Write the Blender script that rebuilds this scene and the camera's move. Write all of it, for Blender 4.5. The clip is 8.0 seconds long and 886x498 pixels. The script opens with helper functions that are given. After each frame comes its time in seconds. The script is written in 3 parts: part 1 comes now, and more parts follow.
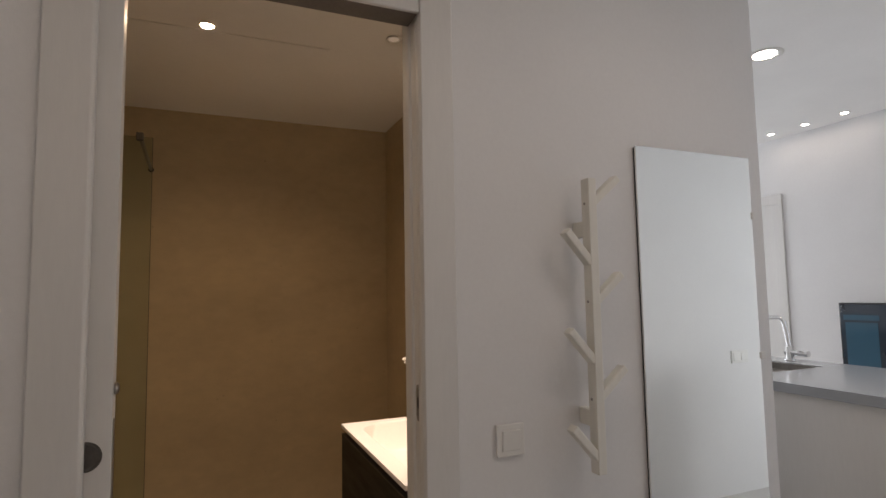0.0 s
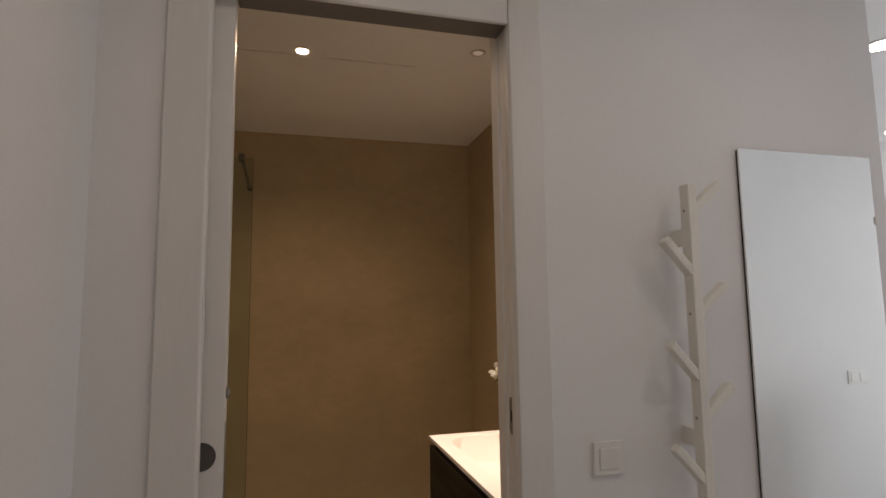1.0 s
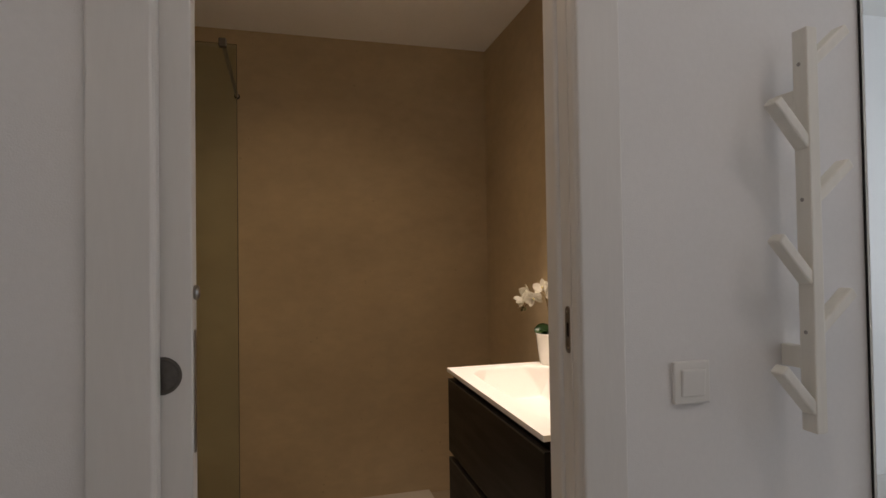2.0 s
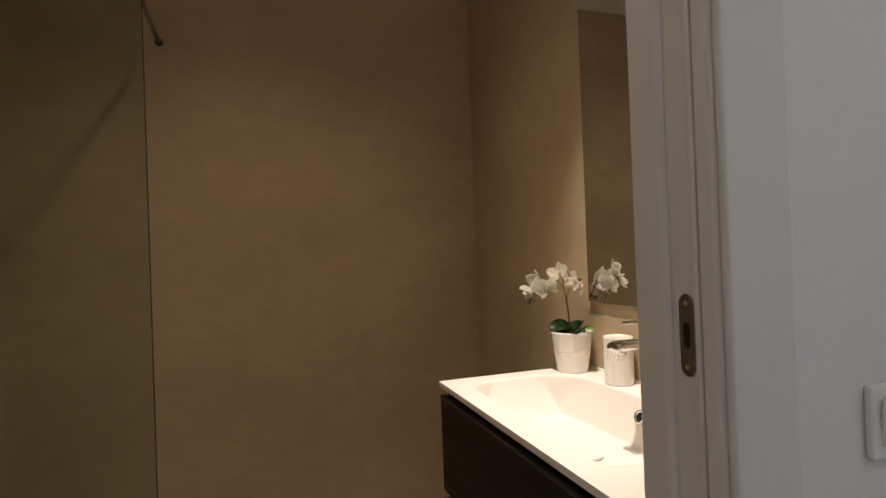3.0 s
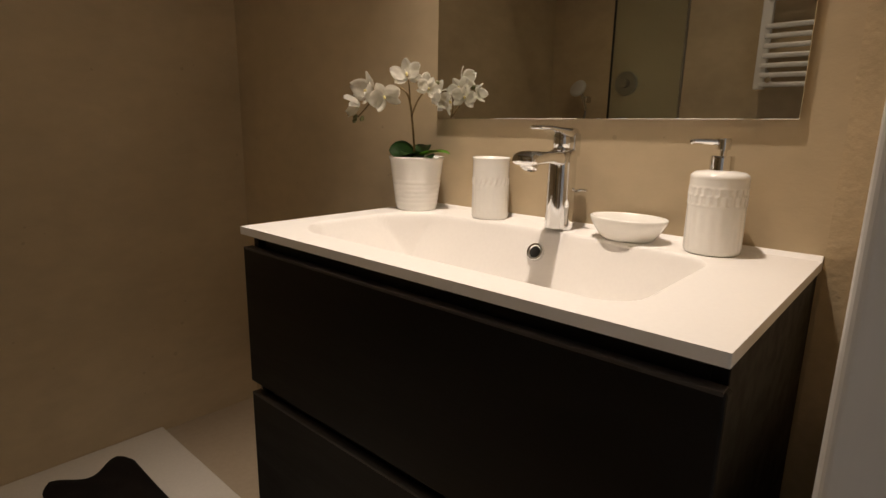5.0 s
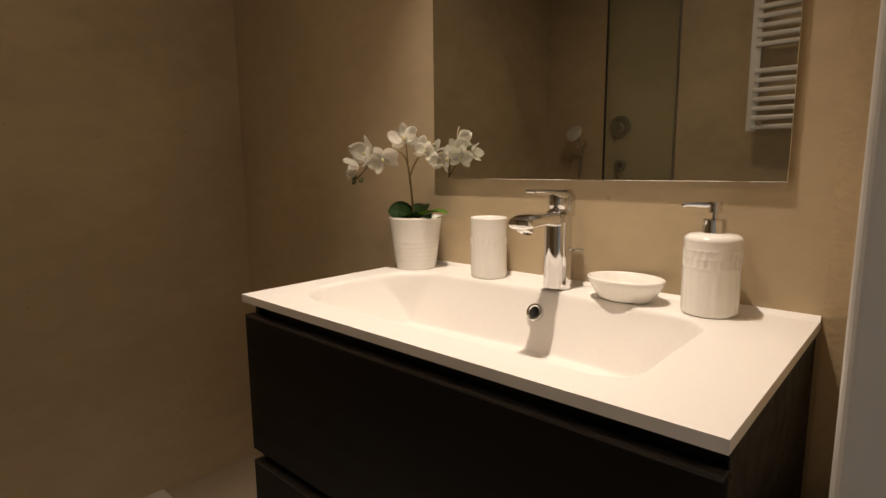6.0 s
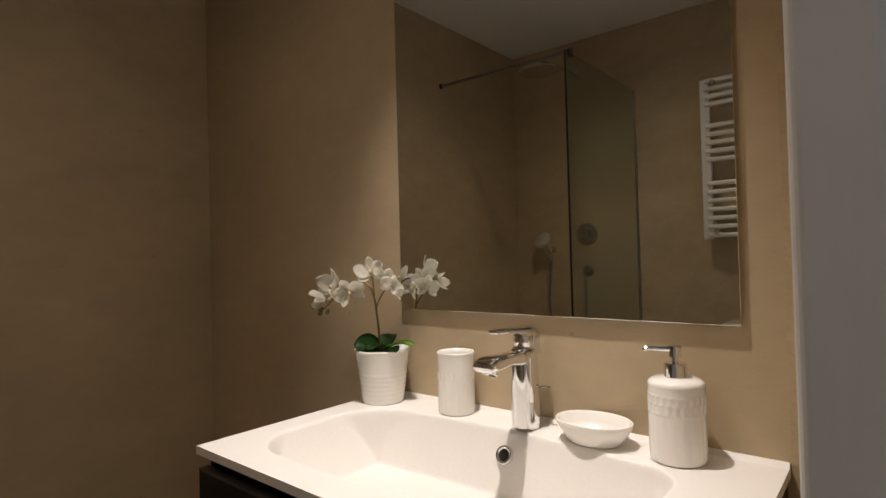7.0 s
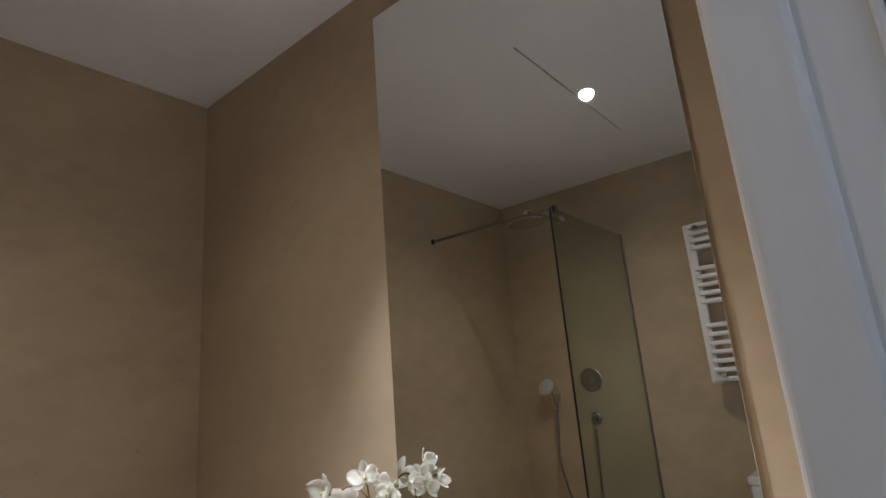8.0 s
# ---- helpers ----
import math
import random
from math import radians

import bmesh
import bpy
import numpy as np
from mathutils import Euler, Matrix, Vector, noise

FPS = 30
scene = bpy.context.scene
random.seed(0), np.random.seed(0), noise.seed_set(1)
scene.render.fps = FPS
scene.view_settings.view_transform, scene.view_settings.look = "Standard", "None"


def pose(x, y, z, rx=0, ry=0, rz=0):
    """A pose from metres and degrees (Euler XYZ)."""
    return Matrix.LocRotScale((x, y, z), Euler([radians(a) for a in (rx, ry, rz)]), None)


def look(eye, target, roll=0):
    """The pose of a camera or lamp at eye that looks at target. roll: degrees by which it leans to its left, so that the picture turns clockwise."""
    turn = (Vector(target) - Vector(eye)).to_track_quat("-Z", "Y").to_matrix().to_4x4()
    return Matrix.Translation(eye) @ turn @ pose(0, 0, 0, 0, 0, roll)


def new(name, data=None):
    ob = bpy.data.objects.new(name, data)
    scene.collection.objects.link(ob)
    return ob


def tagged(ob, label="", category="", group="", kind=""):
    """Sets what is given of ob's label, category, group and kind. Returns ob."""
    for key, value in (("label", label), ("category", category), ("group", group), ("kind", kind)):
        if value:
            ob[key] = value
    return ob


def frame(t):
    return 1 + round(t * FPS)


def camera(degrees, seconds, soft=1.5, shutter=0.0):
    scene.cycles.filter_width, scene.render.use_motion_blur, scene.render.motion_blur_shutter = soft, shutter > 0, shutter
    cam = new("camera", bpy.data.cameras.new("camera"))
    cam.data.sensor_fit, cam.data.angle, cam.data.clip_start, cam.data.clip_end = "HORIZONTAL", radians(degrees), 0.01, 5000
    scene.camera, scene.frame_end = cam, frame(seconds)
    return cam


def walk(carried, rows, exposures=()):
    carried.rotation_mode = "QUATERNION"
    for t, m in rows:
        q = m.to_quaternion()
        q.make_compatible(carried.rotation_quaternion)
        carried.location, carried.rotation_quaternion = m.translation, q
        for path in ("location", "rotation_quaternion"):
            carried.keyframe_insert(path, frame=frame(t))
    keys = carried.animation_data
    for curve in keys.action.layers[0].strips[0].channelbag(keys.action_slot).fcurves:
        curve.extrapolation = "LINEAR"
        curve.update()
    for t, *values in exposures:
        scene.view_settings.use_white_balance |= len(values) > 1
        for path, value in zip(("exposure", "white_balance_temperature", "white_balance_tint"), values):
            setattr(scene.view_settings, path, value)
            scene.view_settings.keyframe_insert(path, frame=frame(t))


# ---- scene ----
cam = camera(78.1, 8.0)
PATH = [
    (0, (-0.966, -1.48, 1.33), (-0.183, 0.353, 1.491), -1.0),
    (0.2, (-0.989, -1.487, 1.34), (-0.316, 0.388, 1.519), -1.3),
    (0.5, (-0.996, -1.483, 1.327), (-0.443, 0.43, 1.517), -0.9),
    (1, (-0.999, -1.464, 1.324), (-0.482, 0.457, 1.539), -0.8),
    (1.5, (-0.992, -1.339, 1.252), (-0.503, 0.598, 1.334), -0.7),
    (1.7, (-0.99, -1.264, 1.226), (-0.507, 0.676, 1.26), -0.6),
    (2.8, (-0.931, -0.715, 1.143), (-0.271, 1.172, 1.205), -2.0),
    (3, (-0.917, -0.637, 1.153), (-0.282, 1.259, 1.169), -2.1),
    (3.2, (-0.914, -0.5, 1.117), (-0.104, 1.329, 1.098), -3.1),
    (3.5, (-0.93, -0.304, 1.088), (0.317, 1.259, 1.023), -4.6),
    (3.7, (-0.949, -0.193, 1.049), (0.502, 1.18, 0.945), -1.9),
    (4, (-0.947, -0.119, 0.989), (0.545, 1.177, 0.685), 0.6),
    (4.2, (-0.938, -0.115, 0.975), (0.538, 1.168, 0.557), 1.3),
    (5.3, (-0.932, -0.099, 0.979), (0.519, 1.21, 0.551), 1.2),
    (5.5, (-0.936, -0.1, 0.991), (0.515, 1.222, 0.609), 1.8),
    (6, (-0.928, -0.108, 1.024), (0.538, 1.22, 0.725), -0.5),
    (6.5, (-0.92, -0.12, 1.05), (0.578, 1.193, 0.874), -0.9),
    (7, (-0.908, -0.124, 1.109), (0.632, 1.152, 1.143), -1.5),
    (7.5, (-0.901, -0.129, 1.182), (0.64, 1.118, 1.445), -3.4),
    (8, (-0.894, -0.136, 1.248), (0.618, 1.078, 1.735), -4.7),
]
walk(cam, [(t, look(eye, target, roll)) for t, eye, target, roll in PATH],
     exposures=((0, -0.08, 7250, 19), (0.5, -0.08, 7650, 19), (1.0, -0.1, 7300, 20), (1.5, -0.12, 6850, 20), (1.7, -0.1, 6850, 19), (2.8, -0.05, 6600, 13), (3.5, -0.2, 6250, 13), (4.0, -0.29, 6150, 10), (5.3, -0.31, 6600, 14), (6.6, -0.27, 6750, 14), (7.1, -0.28, 5650, 12), (7.5, -0.19, 5150, 12), (7.7, 0.0, 5050, 10), (8, 0.44, 4900, 10)))

# ---- world and light ----
world = bpy.data.worlds.new("world")
scene.world = world
world.use_nodes = True
sky = world.node_tree.nodes.new("ShaderNodeTexSky")
sky.sky_type, sky.sun_disc = "NISHITA", False
sky.sun_elevation, sky.sun_rotation = radians(40), radians(200)
world.node_tree.links.new(sky.outputs[0], world.node_tree.nodes["Background"].inputs[0])
world.node_tree.nodes["Background"].inputs[1].default_value = 0.1


def spot_lamp(name, x, y, z, watts, colour, cone, blend=0.6, radius=0.02, aim=None):
    data = bpy.data.lights.new(name, "SPOT")
    data.energy, data.color, data.spot_size, data.spot_blend = watts, colour, radians(cone), blend
    data.shadow_soft_size = radius
    ob = new(name, data)
    ob.matrix_world = look((x, y, z), aim or (x, y, 0))
    return ob


COOL = (0.76, 0.88, 1.0)
spot_lamp("bath_lamp_centre", -0.99, 0.592, 2.297, 18, (1.0, 0.748, 0.475), 155, 0.95, 0.026)
spot_lamp("bath_lamp_basin", -0.33, 0.455, 2.297, 120, (1.0, 0.86, 0.71), 65, 1.0, 0.024)
spot_lamp("kitchen_lamp", 1.59, 0.33, 2.47, 14, (1.0, 0.95, 0.90), 150, 0.9, 0.04)
# two unseen fill lamps, added to brighten the hall
spot_lamp("hall_fill_lamp", 0.25, -0.98, 2.47, 7.5, (1.0, 0.93, 0.86), 170, 1.0, 0.24)
spot_lamp("hall_fill_lamp", -0.85, -0.98, 2.47, 6.5, (1.0, 0.83, 0.66), 170, 1.0, 0.24)


def daylight(x, y, z, aim, width, height, watts):
    """The sky's light in a window's opening."""
    data = bpy.data.lights.new("window_daylight", "AREA")
    data.shape, data.size, data.size_y, data.energy, data.color = "RECTANGLE", width, height, watts, COOL
    new("window_daylight", data).matrix_world = look((x, y, z), aim)


daylight(2.0, 5.98, 1.55, (2.0, 0.0, 1.40), 1.9, 1.5, 115)
daylight(3.13, -0.93, 1.25, (0.0, -0.80, 1.05), 0.84, 1.8, 8.5)


# ---- materials ----
def material(name, colour, rough=0.5, metal=0.0, grain=0.0, scale=40.0, stain=0.0, stain_scale=2.0, bump=0.0, bump_scale=200.0,
             coat=0.0, spread=0.0, stretch=(1, 1, 1), specular=0.5, pits=0.0):
    """A painted, stone, ceramic or metal surface: fine grain, broad stains, relief."""
    m = bpy.data.materials.new(name)
    m.use_nodes = True
    nodes, links = m.node_tree.nodes, m.node_tree.links
    bsdf = nodes["Principled BSDF"]
    bsdf.inputs["Roughness"].default_value, bsdf.inputs["Metallic"].default_value = rough, metal
    bsdf.inputs["Coat Weight"].default_value, bsdf.inputs["Specular IOR Level"].default_value = coat, specular
    place = nodes.new("ShaderNodeTexCoord")
    mapping = nodes.new("ShaderNodeMapping")
    mapping.inputs["Scale"].default_value = stretch
    links.new(place.outputs["Object"], mapping.inputs["Vector"])
    value = None
    for size, amount in ((scale, grain), (stain_scale, stain)):
        if amount:
            tex = nodes.new("ShaderNodeTexNoise")
            tex.inputs["Scale"].default_value, tex.inputs["Detail"].default_value = size, 6
            links.new(mapping.outputs[0], tex.inputs["Vector"])
            ramp = nodes.new("ShaderNodeMapRange")
            ramp.inputs["From Min"].default_value, ramp.inputs["From Max"].default_value = 0.3, 0.7
            ramp.inputs["To Min"].default_value, ramp.inputs["To Max"].default_value = 1 - amount, 1 + amount
            links.new(tex.outputs["Fac"], ramp.inputs["Value"])
            if value is None:
                value = ramp.outputs[0]
            else:
                times = nodes.new("ShaderNodeMath")
                times.operation = "MULTIPLY"
                links.new(value, times.inputs[0]), links.new(ramp.outputs[0], times.inputs[1])
                value = times.outputs[0]
    if pits:
        # small trowel pits and specks, scattered by a broad noise
        cells = nodes.new("ShaderNodeTexVoronoi")
        cells.inputs["Scale"].default_value = 24
        patch = nodes.new("ShaderNodeTexNoise")
        patch.inputs["Scale"].default_value = 5
        reach = nodes.new("ShaderNodeMapRange")
        for key, number in (("From Min", 0.48), ("From Max", 0.75), ("To Min", 0.0), ("To Max", 0.16)):
            reach.inputs[key].default_value = number
        inside = nodes.new("ShaderNodeMath")
        inside.operation = "LESS_THAN"
        speck = nodes.new("ShaderNodeMapRange")
        speck.inputs["To Min"].default_value, speck.inputs["To Max"].default_value = 1.0, 1.0 - pits
        times = nodes.new("ShaderNodeMath")
        times.operation = "MULTIPLY"
        links.new(place.outputs["Object"], cells.inputs["Vector"]), links.new(place.outputs["Object"], patch.inputs["Vector"])
        links.new(patch.outputs["Fac"], reach.inputs["Value"])
        links.new(cells.outputs["Distance"], inside.inputs[0]), links.new(reach.outputs[0], inside.inputs[1])
        links.new(inside.outputs[0], speck.inputs["Value"])
        links.new(value, times.inputs[0]), links.new(speck.outputs[0], times.inputs[1])
        value = times.outputs[0]
    bsdf.inputs["Base Color"].default_value = (*colour, 1)
    if value is not None:
        mix = nodes.new("ShaderNodeVectorMath")
        mix.operation = "SCALE"
        mix.inputs[0].default_value = colour
        links.new(value, mix.inputs["Scale"])
        links.new(mix.outputs[0], bsdf.inputs["Base Color"])
        if spread:
            wear = nodes.new("ShaderNodeMapRange")
            wear.inputs["From Min"].default_value, wear.inputs["From Max"].default_value = 0.8, 1.2
            wear.inputs["To Min"].default_value, wear.inputs["To Max"].default_value = rough - spread, rough + spread
            links.new(value, wear.inputs["Value"]), links.new(wear.outputs[0], bsdf.inputs["Roughness"])
    if bump:
        tex = nodes.new("ShaderNodeTexNoise")
        tex.inputs["Scale"].default_value, tex.inputs["Detail"].default_value = bump_scale, 4
        links.new(mapping.outputs[0], tex.inputs["Vector"])
        relief = nodes.new("ShaderNodeBump")
        relief.inputs["Strength"].default_value, relief.inputs["Distance"].default_value = bump, 0.002
        links.new(tex.outputs["Fac"], relief.inputs["Height"]), links.new(relief.outputs[0], bsdf.inputs["Normal"])
    return m


def glowing(name, colour, strength):
    m = bpy.data.materials.new(name)
    m.use_nodes = True
    bsdf = m.node_tree.nodes["Principled BSDF"]
    bsdf.inputs["Emission Color"].default_value, bsdf.inputs["Emission Strength"].default_value = (*colour, 1), strength
    return m


def clear(name, tint, rough=0.0):
    m = bpy.data.materials.new(name)
    m.use_nodes = True
    bsdf = m.node_tree.nodes["Principled BSDF"]
    bsdf.inputs["Base Color"].default_value, bsdf.inputs["Roughness"].default_value = (*tint, 1), rough
    bsdf.inputs["Transmission Weight"].default_value, bsdf.inputs["IOR"].default_value = 1.0, 1.45
    return m


CEMENT = material("beige microcement", (0.514, 0.409, 0.263), 0.62, grain=0.05, scale=26, stain=0.13, stain_scale=2.6, bump=0.14,
                  bump_scale=160, spread=0.08, stretch=(0.6, 0.6, 1.0), pits=0.16)
ROUGHCAST = material("coarse beige plaster", (0.515, 0.407, 0.258), 0.75, grain=0.06, scale=70, stain=0.1, stain_scale=6, bump=0.5, bump_scale=110)
FLOORING = material("beige stone floor", (0.36, 0.29, 0.21), 0.5, grain=0.05, scale=60, stain=0.08, bump=0.2, spread=0.06)
PAINT = material("white wall paint", (0.77, 0.765, 0.76), 0.75, grain=0.012, scale=90, stain=0.03, stain_scale=1.6, bump=0.25, bump_scale=420)
CEILING = material("white ceiling paint", (0.87, 0.86, 0.84), 0.8, grain=0.01, scale=60, stain=0.03, stain_scale=2.0, bump=0.15, bump_scale=300)
LACQUER = material("white lacquered wood", (0.70, 0.685, 0.66), 0.38, grain=0.015, scale=120, stain=0.03, stain_scale=5, bump=0.08, bump_scale=350,
                   spread=0.05, stretch=(1, 1, 0.15))
CERAMIC = material("white ceramic", (0.87, 0.85, 0.80), 0.22, grain=0.01, scale=90, stain=0.02, bump=0.05, bump_scale=250, coat=0.3)
BASIN = material("white mineral basin", (0.82, 0.79, 0.75), 0.48, grain=0.012, scale=150, stain=0.02, stain_scale=6, bump=0.06, bump_scale=500)
TRAY = material("white shower tray resin", (0.58, 0.54, 0.48), 0.5, grain=0.03, scale=120, stain=0.04, bump=0.4, bump_scale=250)
DARK = material("black-brown wood laminate", (0.004, 0.0032, 0.003), 0.45, grain=0.3, scale=30, stain=0.2, stain_scale=4, bump=0.12, bump_scale=140,
                spread=0.05, stretch=(1, 0.12, 1), specular=0.22)
# lighter than the laminate: the highlight on the drawer edges as a colour
EDGE_GLINT = material("brown-black for the drawer edge highlight", (0.05, 0.045, 0.042), 0.4, grain=0.2, scale=60, stain=0.1)
INSIDE = material("dark drawer recess", (0.006, 0.005, 0.005), 0.7, grain=0.1)
CHROME = material("polished chrome", (0.78, 0.78, 0.78), 0.06, 1.0, grain=0.02, scale=60, stain=0.02)
STEEL = material("brushed steel", (0.32, 0.30, 0.28), 0.36, 1.0, grain=0.08, scale=160, stain=0.05, bump=0.1, bump_scale=500, stretch=(1, 1, 0.1))
DARKSTEEL = material("dark brushed steel", (0.15, 0.14, 0.13), 0.34, 1.0, grain=0.08, scale=160, stain=0.08, stain_scale=30)
FITTING = material("dark metal fitting", (0.05, 0.045, 0.04), 0.4, 0.7, grain=0.08, scale=120)
VALVE = material("dull chrome valve", (0.36, 0.35, 0.33), 0.35, 1.0, grain=0.05, scale=80, stain=0.1)
SPRAY = material("pale grey spray plastic", (0.58, 0.57, 0.55), 0.35, grain=0.03, scale=300, stain=0.03)
TRACK = material("dark metal track", (0.15, 0.13, 0.115), 0.55, 0.0, grain=0.08, scale=120)
# for black parts, and for the shade inside small openings
BLACK = material("plain black and hollow shade", (0.006, 0.006, 0.006), 0.7, grain=0.1)
# black put in for how dark the bare glass edge looks
GLASS_EDGE = material("black for the dark glass edge", (0.01, 0.01, 0.01), 0.6, grain=0.1)
SILVER = material("silvered mirror", (0.85, 0.865, 0.845), 0.012, 1.0)
GLASS = clear("greenish shower glass", (0.72, 0.80, 0.765))
PETAL = material("white orchid petal", (0.90, 0.88, 0.81), 0.55, grain=0.05, scale=120, stain=0.04, stain_scale=30, bump=0.15, bump_scale=400)
through_petal = PETAL.node_tree.nodes.new("ShaderNodeBsdfTranslucent")
through_petal.inputs["Color"].default_value = (0.86, 0.83, 0.74, 1)
petal_mix = PETAL.node_tree.nodes.new("ShaderNodeMixShader")
petal_mix.inputs[0].default_value = 0.4
PETAL.node_tree.links.new(PETAL.node_tree.nodes["Principled BSDF"].outputs[0], petal_mix.inputs[1])
PETAL.node_tree.links.new(through_petal.outputs[0], petal_mix.inputs[2])
PETAL.node_tree.links.new(petal_mix.outputs[0], PETAL.node_tree.nodes["Material Output"].inputs["Surface"])
LIP = material("pale yellow orchid lip", (0.72, 0.62, 0.26), 0.5, grain=0.15, scale=200)
STEM = material("brown-green orchid stem", (0.17, 0.115, 0.04), 0.6, grain=0.2, scale=120, stain=0.2, stain_scale=30)
BUD = material("green orchid bud", (0.12, 0.12, 0.04), 0.55, grain=0.2, scale=150)
# brighter copy of the leaf green, for the leaf that catches the light
LEAF_LIT = material("lit copy of the green orchid leaf", (0.17, 0.36, 0.035), 0.4, grain=0.12, scale=90, stain=0.2, stain_scale=25, bump=0.1, bump_scale=300)
LEAF = material("dark green orchid leaf", (0.022, 0.065, 0.012), 0.35, grain=0.15, scale=90, stain=0.2, stain_scale=25, bump=0.1, bump_scale=300)
MOSS = material("brown potting bark", (0.05, 0.035, 0.02), 0.9, grain=0.4, scale=150, bump=1.0, bump_scale=200)
CLOTH = material("dark brown terry cloth", (0.014, 0.009, 0.007), 0.95, grain=0.35, scale=400, stain=0.2, stain_scale=20, bump=1.0, bump_scale=600)
RADIATOR = material("white radiator enamel", (0.80, 0.79, 0.77), 0.3, grain=0.01, stain=0.02)
PLASTIC = material("white switch plastic", (0.76, 0.75, 0.72), 0.35, grain=0.01, stain=0.02)
RACK = material("white painted wood rack", (0.74, 0.72, 0.66), 0.45, grain=0.03, scale=60, stain=0.03, bump=0.1, stretch=(1, 1, 0.1))
WORKTOP = material("pale grey quartz worktop", (0.34, 0.36, 0.38), 0.14, grain=0.03, scale=250, stain=0.03)
PARQUET = material("pale grey stone floor", (0.62, 0.61, 0.59), 0.5, grain=0.04, scale=40, stain=0.05, stain_scale=2, bump=0.1)
SCREEN = material("dark glossy screen", (0.012, 0.025, 0.04), 0.08, coat=0.6, grain=0.05, stain=0.2, stain_scale=3)
# glowing blue stands in for a window mirrored in the dark screen
SCREEN_REFLECTION = glowing("painted window reflection in the screen", (0.05, 0.17, 0.26), 0.16)
SCREEN_REFLECTION.node_tree.nodes["Principled BSDF"].inputs["Base Color"].default_value = (0.015, 0.05, 0.08, 1)
SCREEN_REFLECTION.node_tree.nodes["Principled BSDF"].inputs["Roughness"].default_value = 0.1
BULB = glowing("warm lamp lens", (1.0, 0.82, 0.60), 60)
SPOTLENS = glowing("frosted lens of a narrow spotlight", (1.0, 0.85, 0.66), 0.15)
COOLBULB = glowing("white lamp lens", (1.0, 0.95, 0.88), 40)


# ---- shaping helpers ----
def part(name, bm, mat, parent=None, label="", smooth=False):
    me = bpy.data.meshes.new(name)
    bm.to_mesh(me)
    bm.free()
    me.materials.append(mat)
    if smooth:
        for p in me.polygons:
            p.use_smooth = True
    ob = new(name, me)
    if parent is not None:
        ob.parent = parent
        ob.matrix_parent_inverse = parent.matrix_world.inverted()
    return tagged(ob, label)


def thing(name, x, y, z, label, category, group="", kind=""):
    """An Empty at the base of a thing, to which its parts belong."""
    ob = new(name)
    ob.empty_display_size = 0.05
    ob.location = (x, y, z)
    ob.matrix_world = Matrix.Translation((x, y, z))
    return tagged(ob, label, category, group, kind)


def block(lo, hi, bevel=0.0, steps=2):
    """A box between two corners with rounded edges."""
    bm = bmesh.new()
    size = [b - a for a, b in zip(lo, hi)]
    mid = [(a + b) / 2 for a, b in zip(lo, hi)]
    bmesh.ops.create_cube(bm, size=1, matrix=Matrix.LocRotScale(mid, None, size))
    if bevel:
        bmesh.ops.bevel(bm, geom=bm.edges[:], offset=bevel, segments=steps, affect="EDGES", profile=0.5)
    return bm


def add(bm, other):
    """Joins another bmesh into bm."""
    me = bpy.data.meshes.new("joined")
    other.to_mesh(me)
    other.free()
    bm.from_mesh(me)
    bpy.data.meshes.remove(me)
    return bm


def lathe(profile, at=(0, 0, 0), n=40, ripple=None, turn=None):
    """A turned form from (radius, height) pairs; ripple(angle, height) scales the radius."""
    bm = bmesh.new()
    rings = []
    for r, z in profile:
        ring = []
        for i in range(n):
            a = 2 * math.pi * i / n
            k = r * (ripple(a, z) if ripple else 1)
            ring.append(bm.verts.new((k * math.cos(a), k * math.sin(a), z)))
        rings.append(ring)
    for a, b in zip(rings, rings[1:]):
        for i in range(n):
            bm.faces.new((a[i], a[(i + 1) % n], b[(i + 1) % n], b[i]))
    bm.faces.new(rings[0][::-1])
    bm.faces.new(rings[-1])
    bmesh.ops.recalc_face_normals(bm, faces=bm.faces[:])
    bm.transform(Matrix.Translation(at) @ (turn or Matrix()))
    return bm


def smoothed(points, per=6):
    """A rounded run of points through the given ones."""
    pts = [Vector(p) for p in points]
    out = []
    for i in range(len(pts) - 1):
        p0, p1, p2, p3 = pts[max(i - 1, 0)], pts[i], pts[i + 1], pts[min(i + 2, len(pts) - 1)]
        for k in range(per):
            t = k / per
            out.append(0.5 * (2 * p1 + (p2 - p0) * t + (2 * p0 - 5 * p1 + 4 * p2 - p3) * t * t + (3 * p1 - p0 - 3 * p2 + p3) * t ** 3))
    return out + [pts[-1]]


def tube(points, r0, r1=None, n=10):
    """A round bar along points, tapering from r0 to r1."""
    bm = bmesh.new()
    pts = [Vector(p) for p in points]
    r1 = r0 if r1 is None else r1
    side = None
    rings = []
    for i, p in enumerate(pts):
        way = (pts[min(i + 1, len(pts) - 1)] - pts[max(i - 1, 0)]).normalized()
        if side is None:
            side = way.orthogonal().normalized()
        side = (side - way * side.dot(way)).normalized()
        up = way.cross(side)
        r = r0 + (r1 - r0) * i / max(len(pts) - 1, 1)
        rings.append([bm.verts.new(p + r * (math.cos(2 * math.pi * k / n) * side + math.sin(2 * math.pi * k / n) * up)) for k in range(n)])
    for a, b in zip(rings, rings[1:]):
        for k in range(n):
            bm.faces.new((a[k], a[(k + 1) % n], b[(k + 1) % n], b[k]))
    bm.faces.new(rings[0][::-1]), bm.faces.new(rings[-1])
    bmesh.ops.recalc_face_normals(bm, faces=bm.faces[:])
    return bm


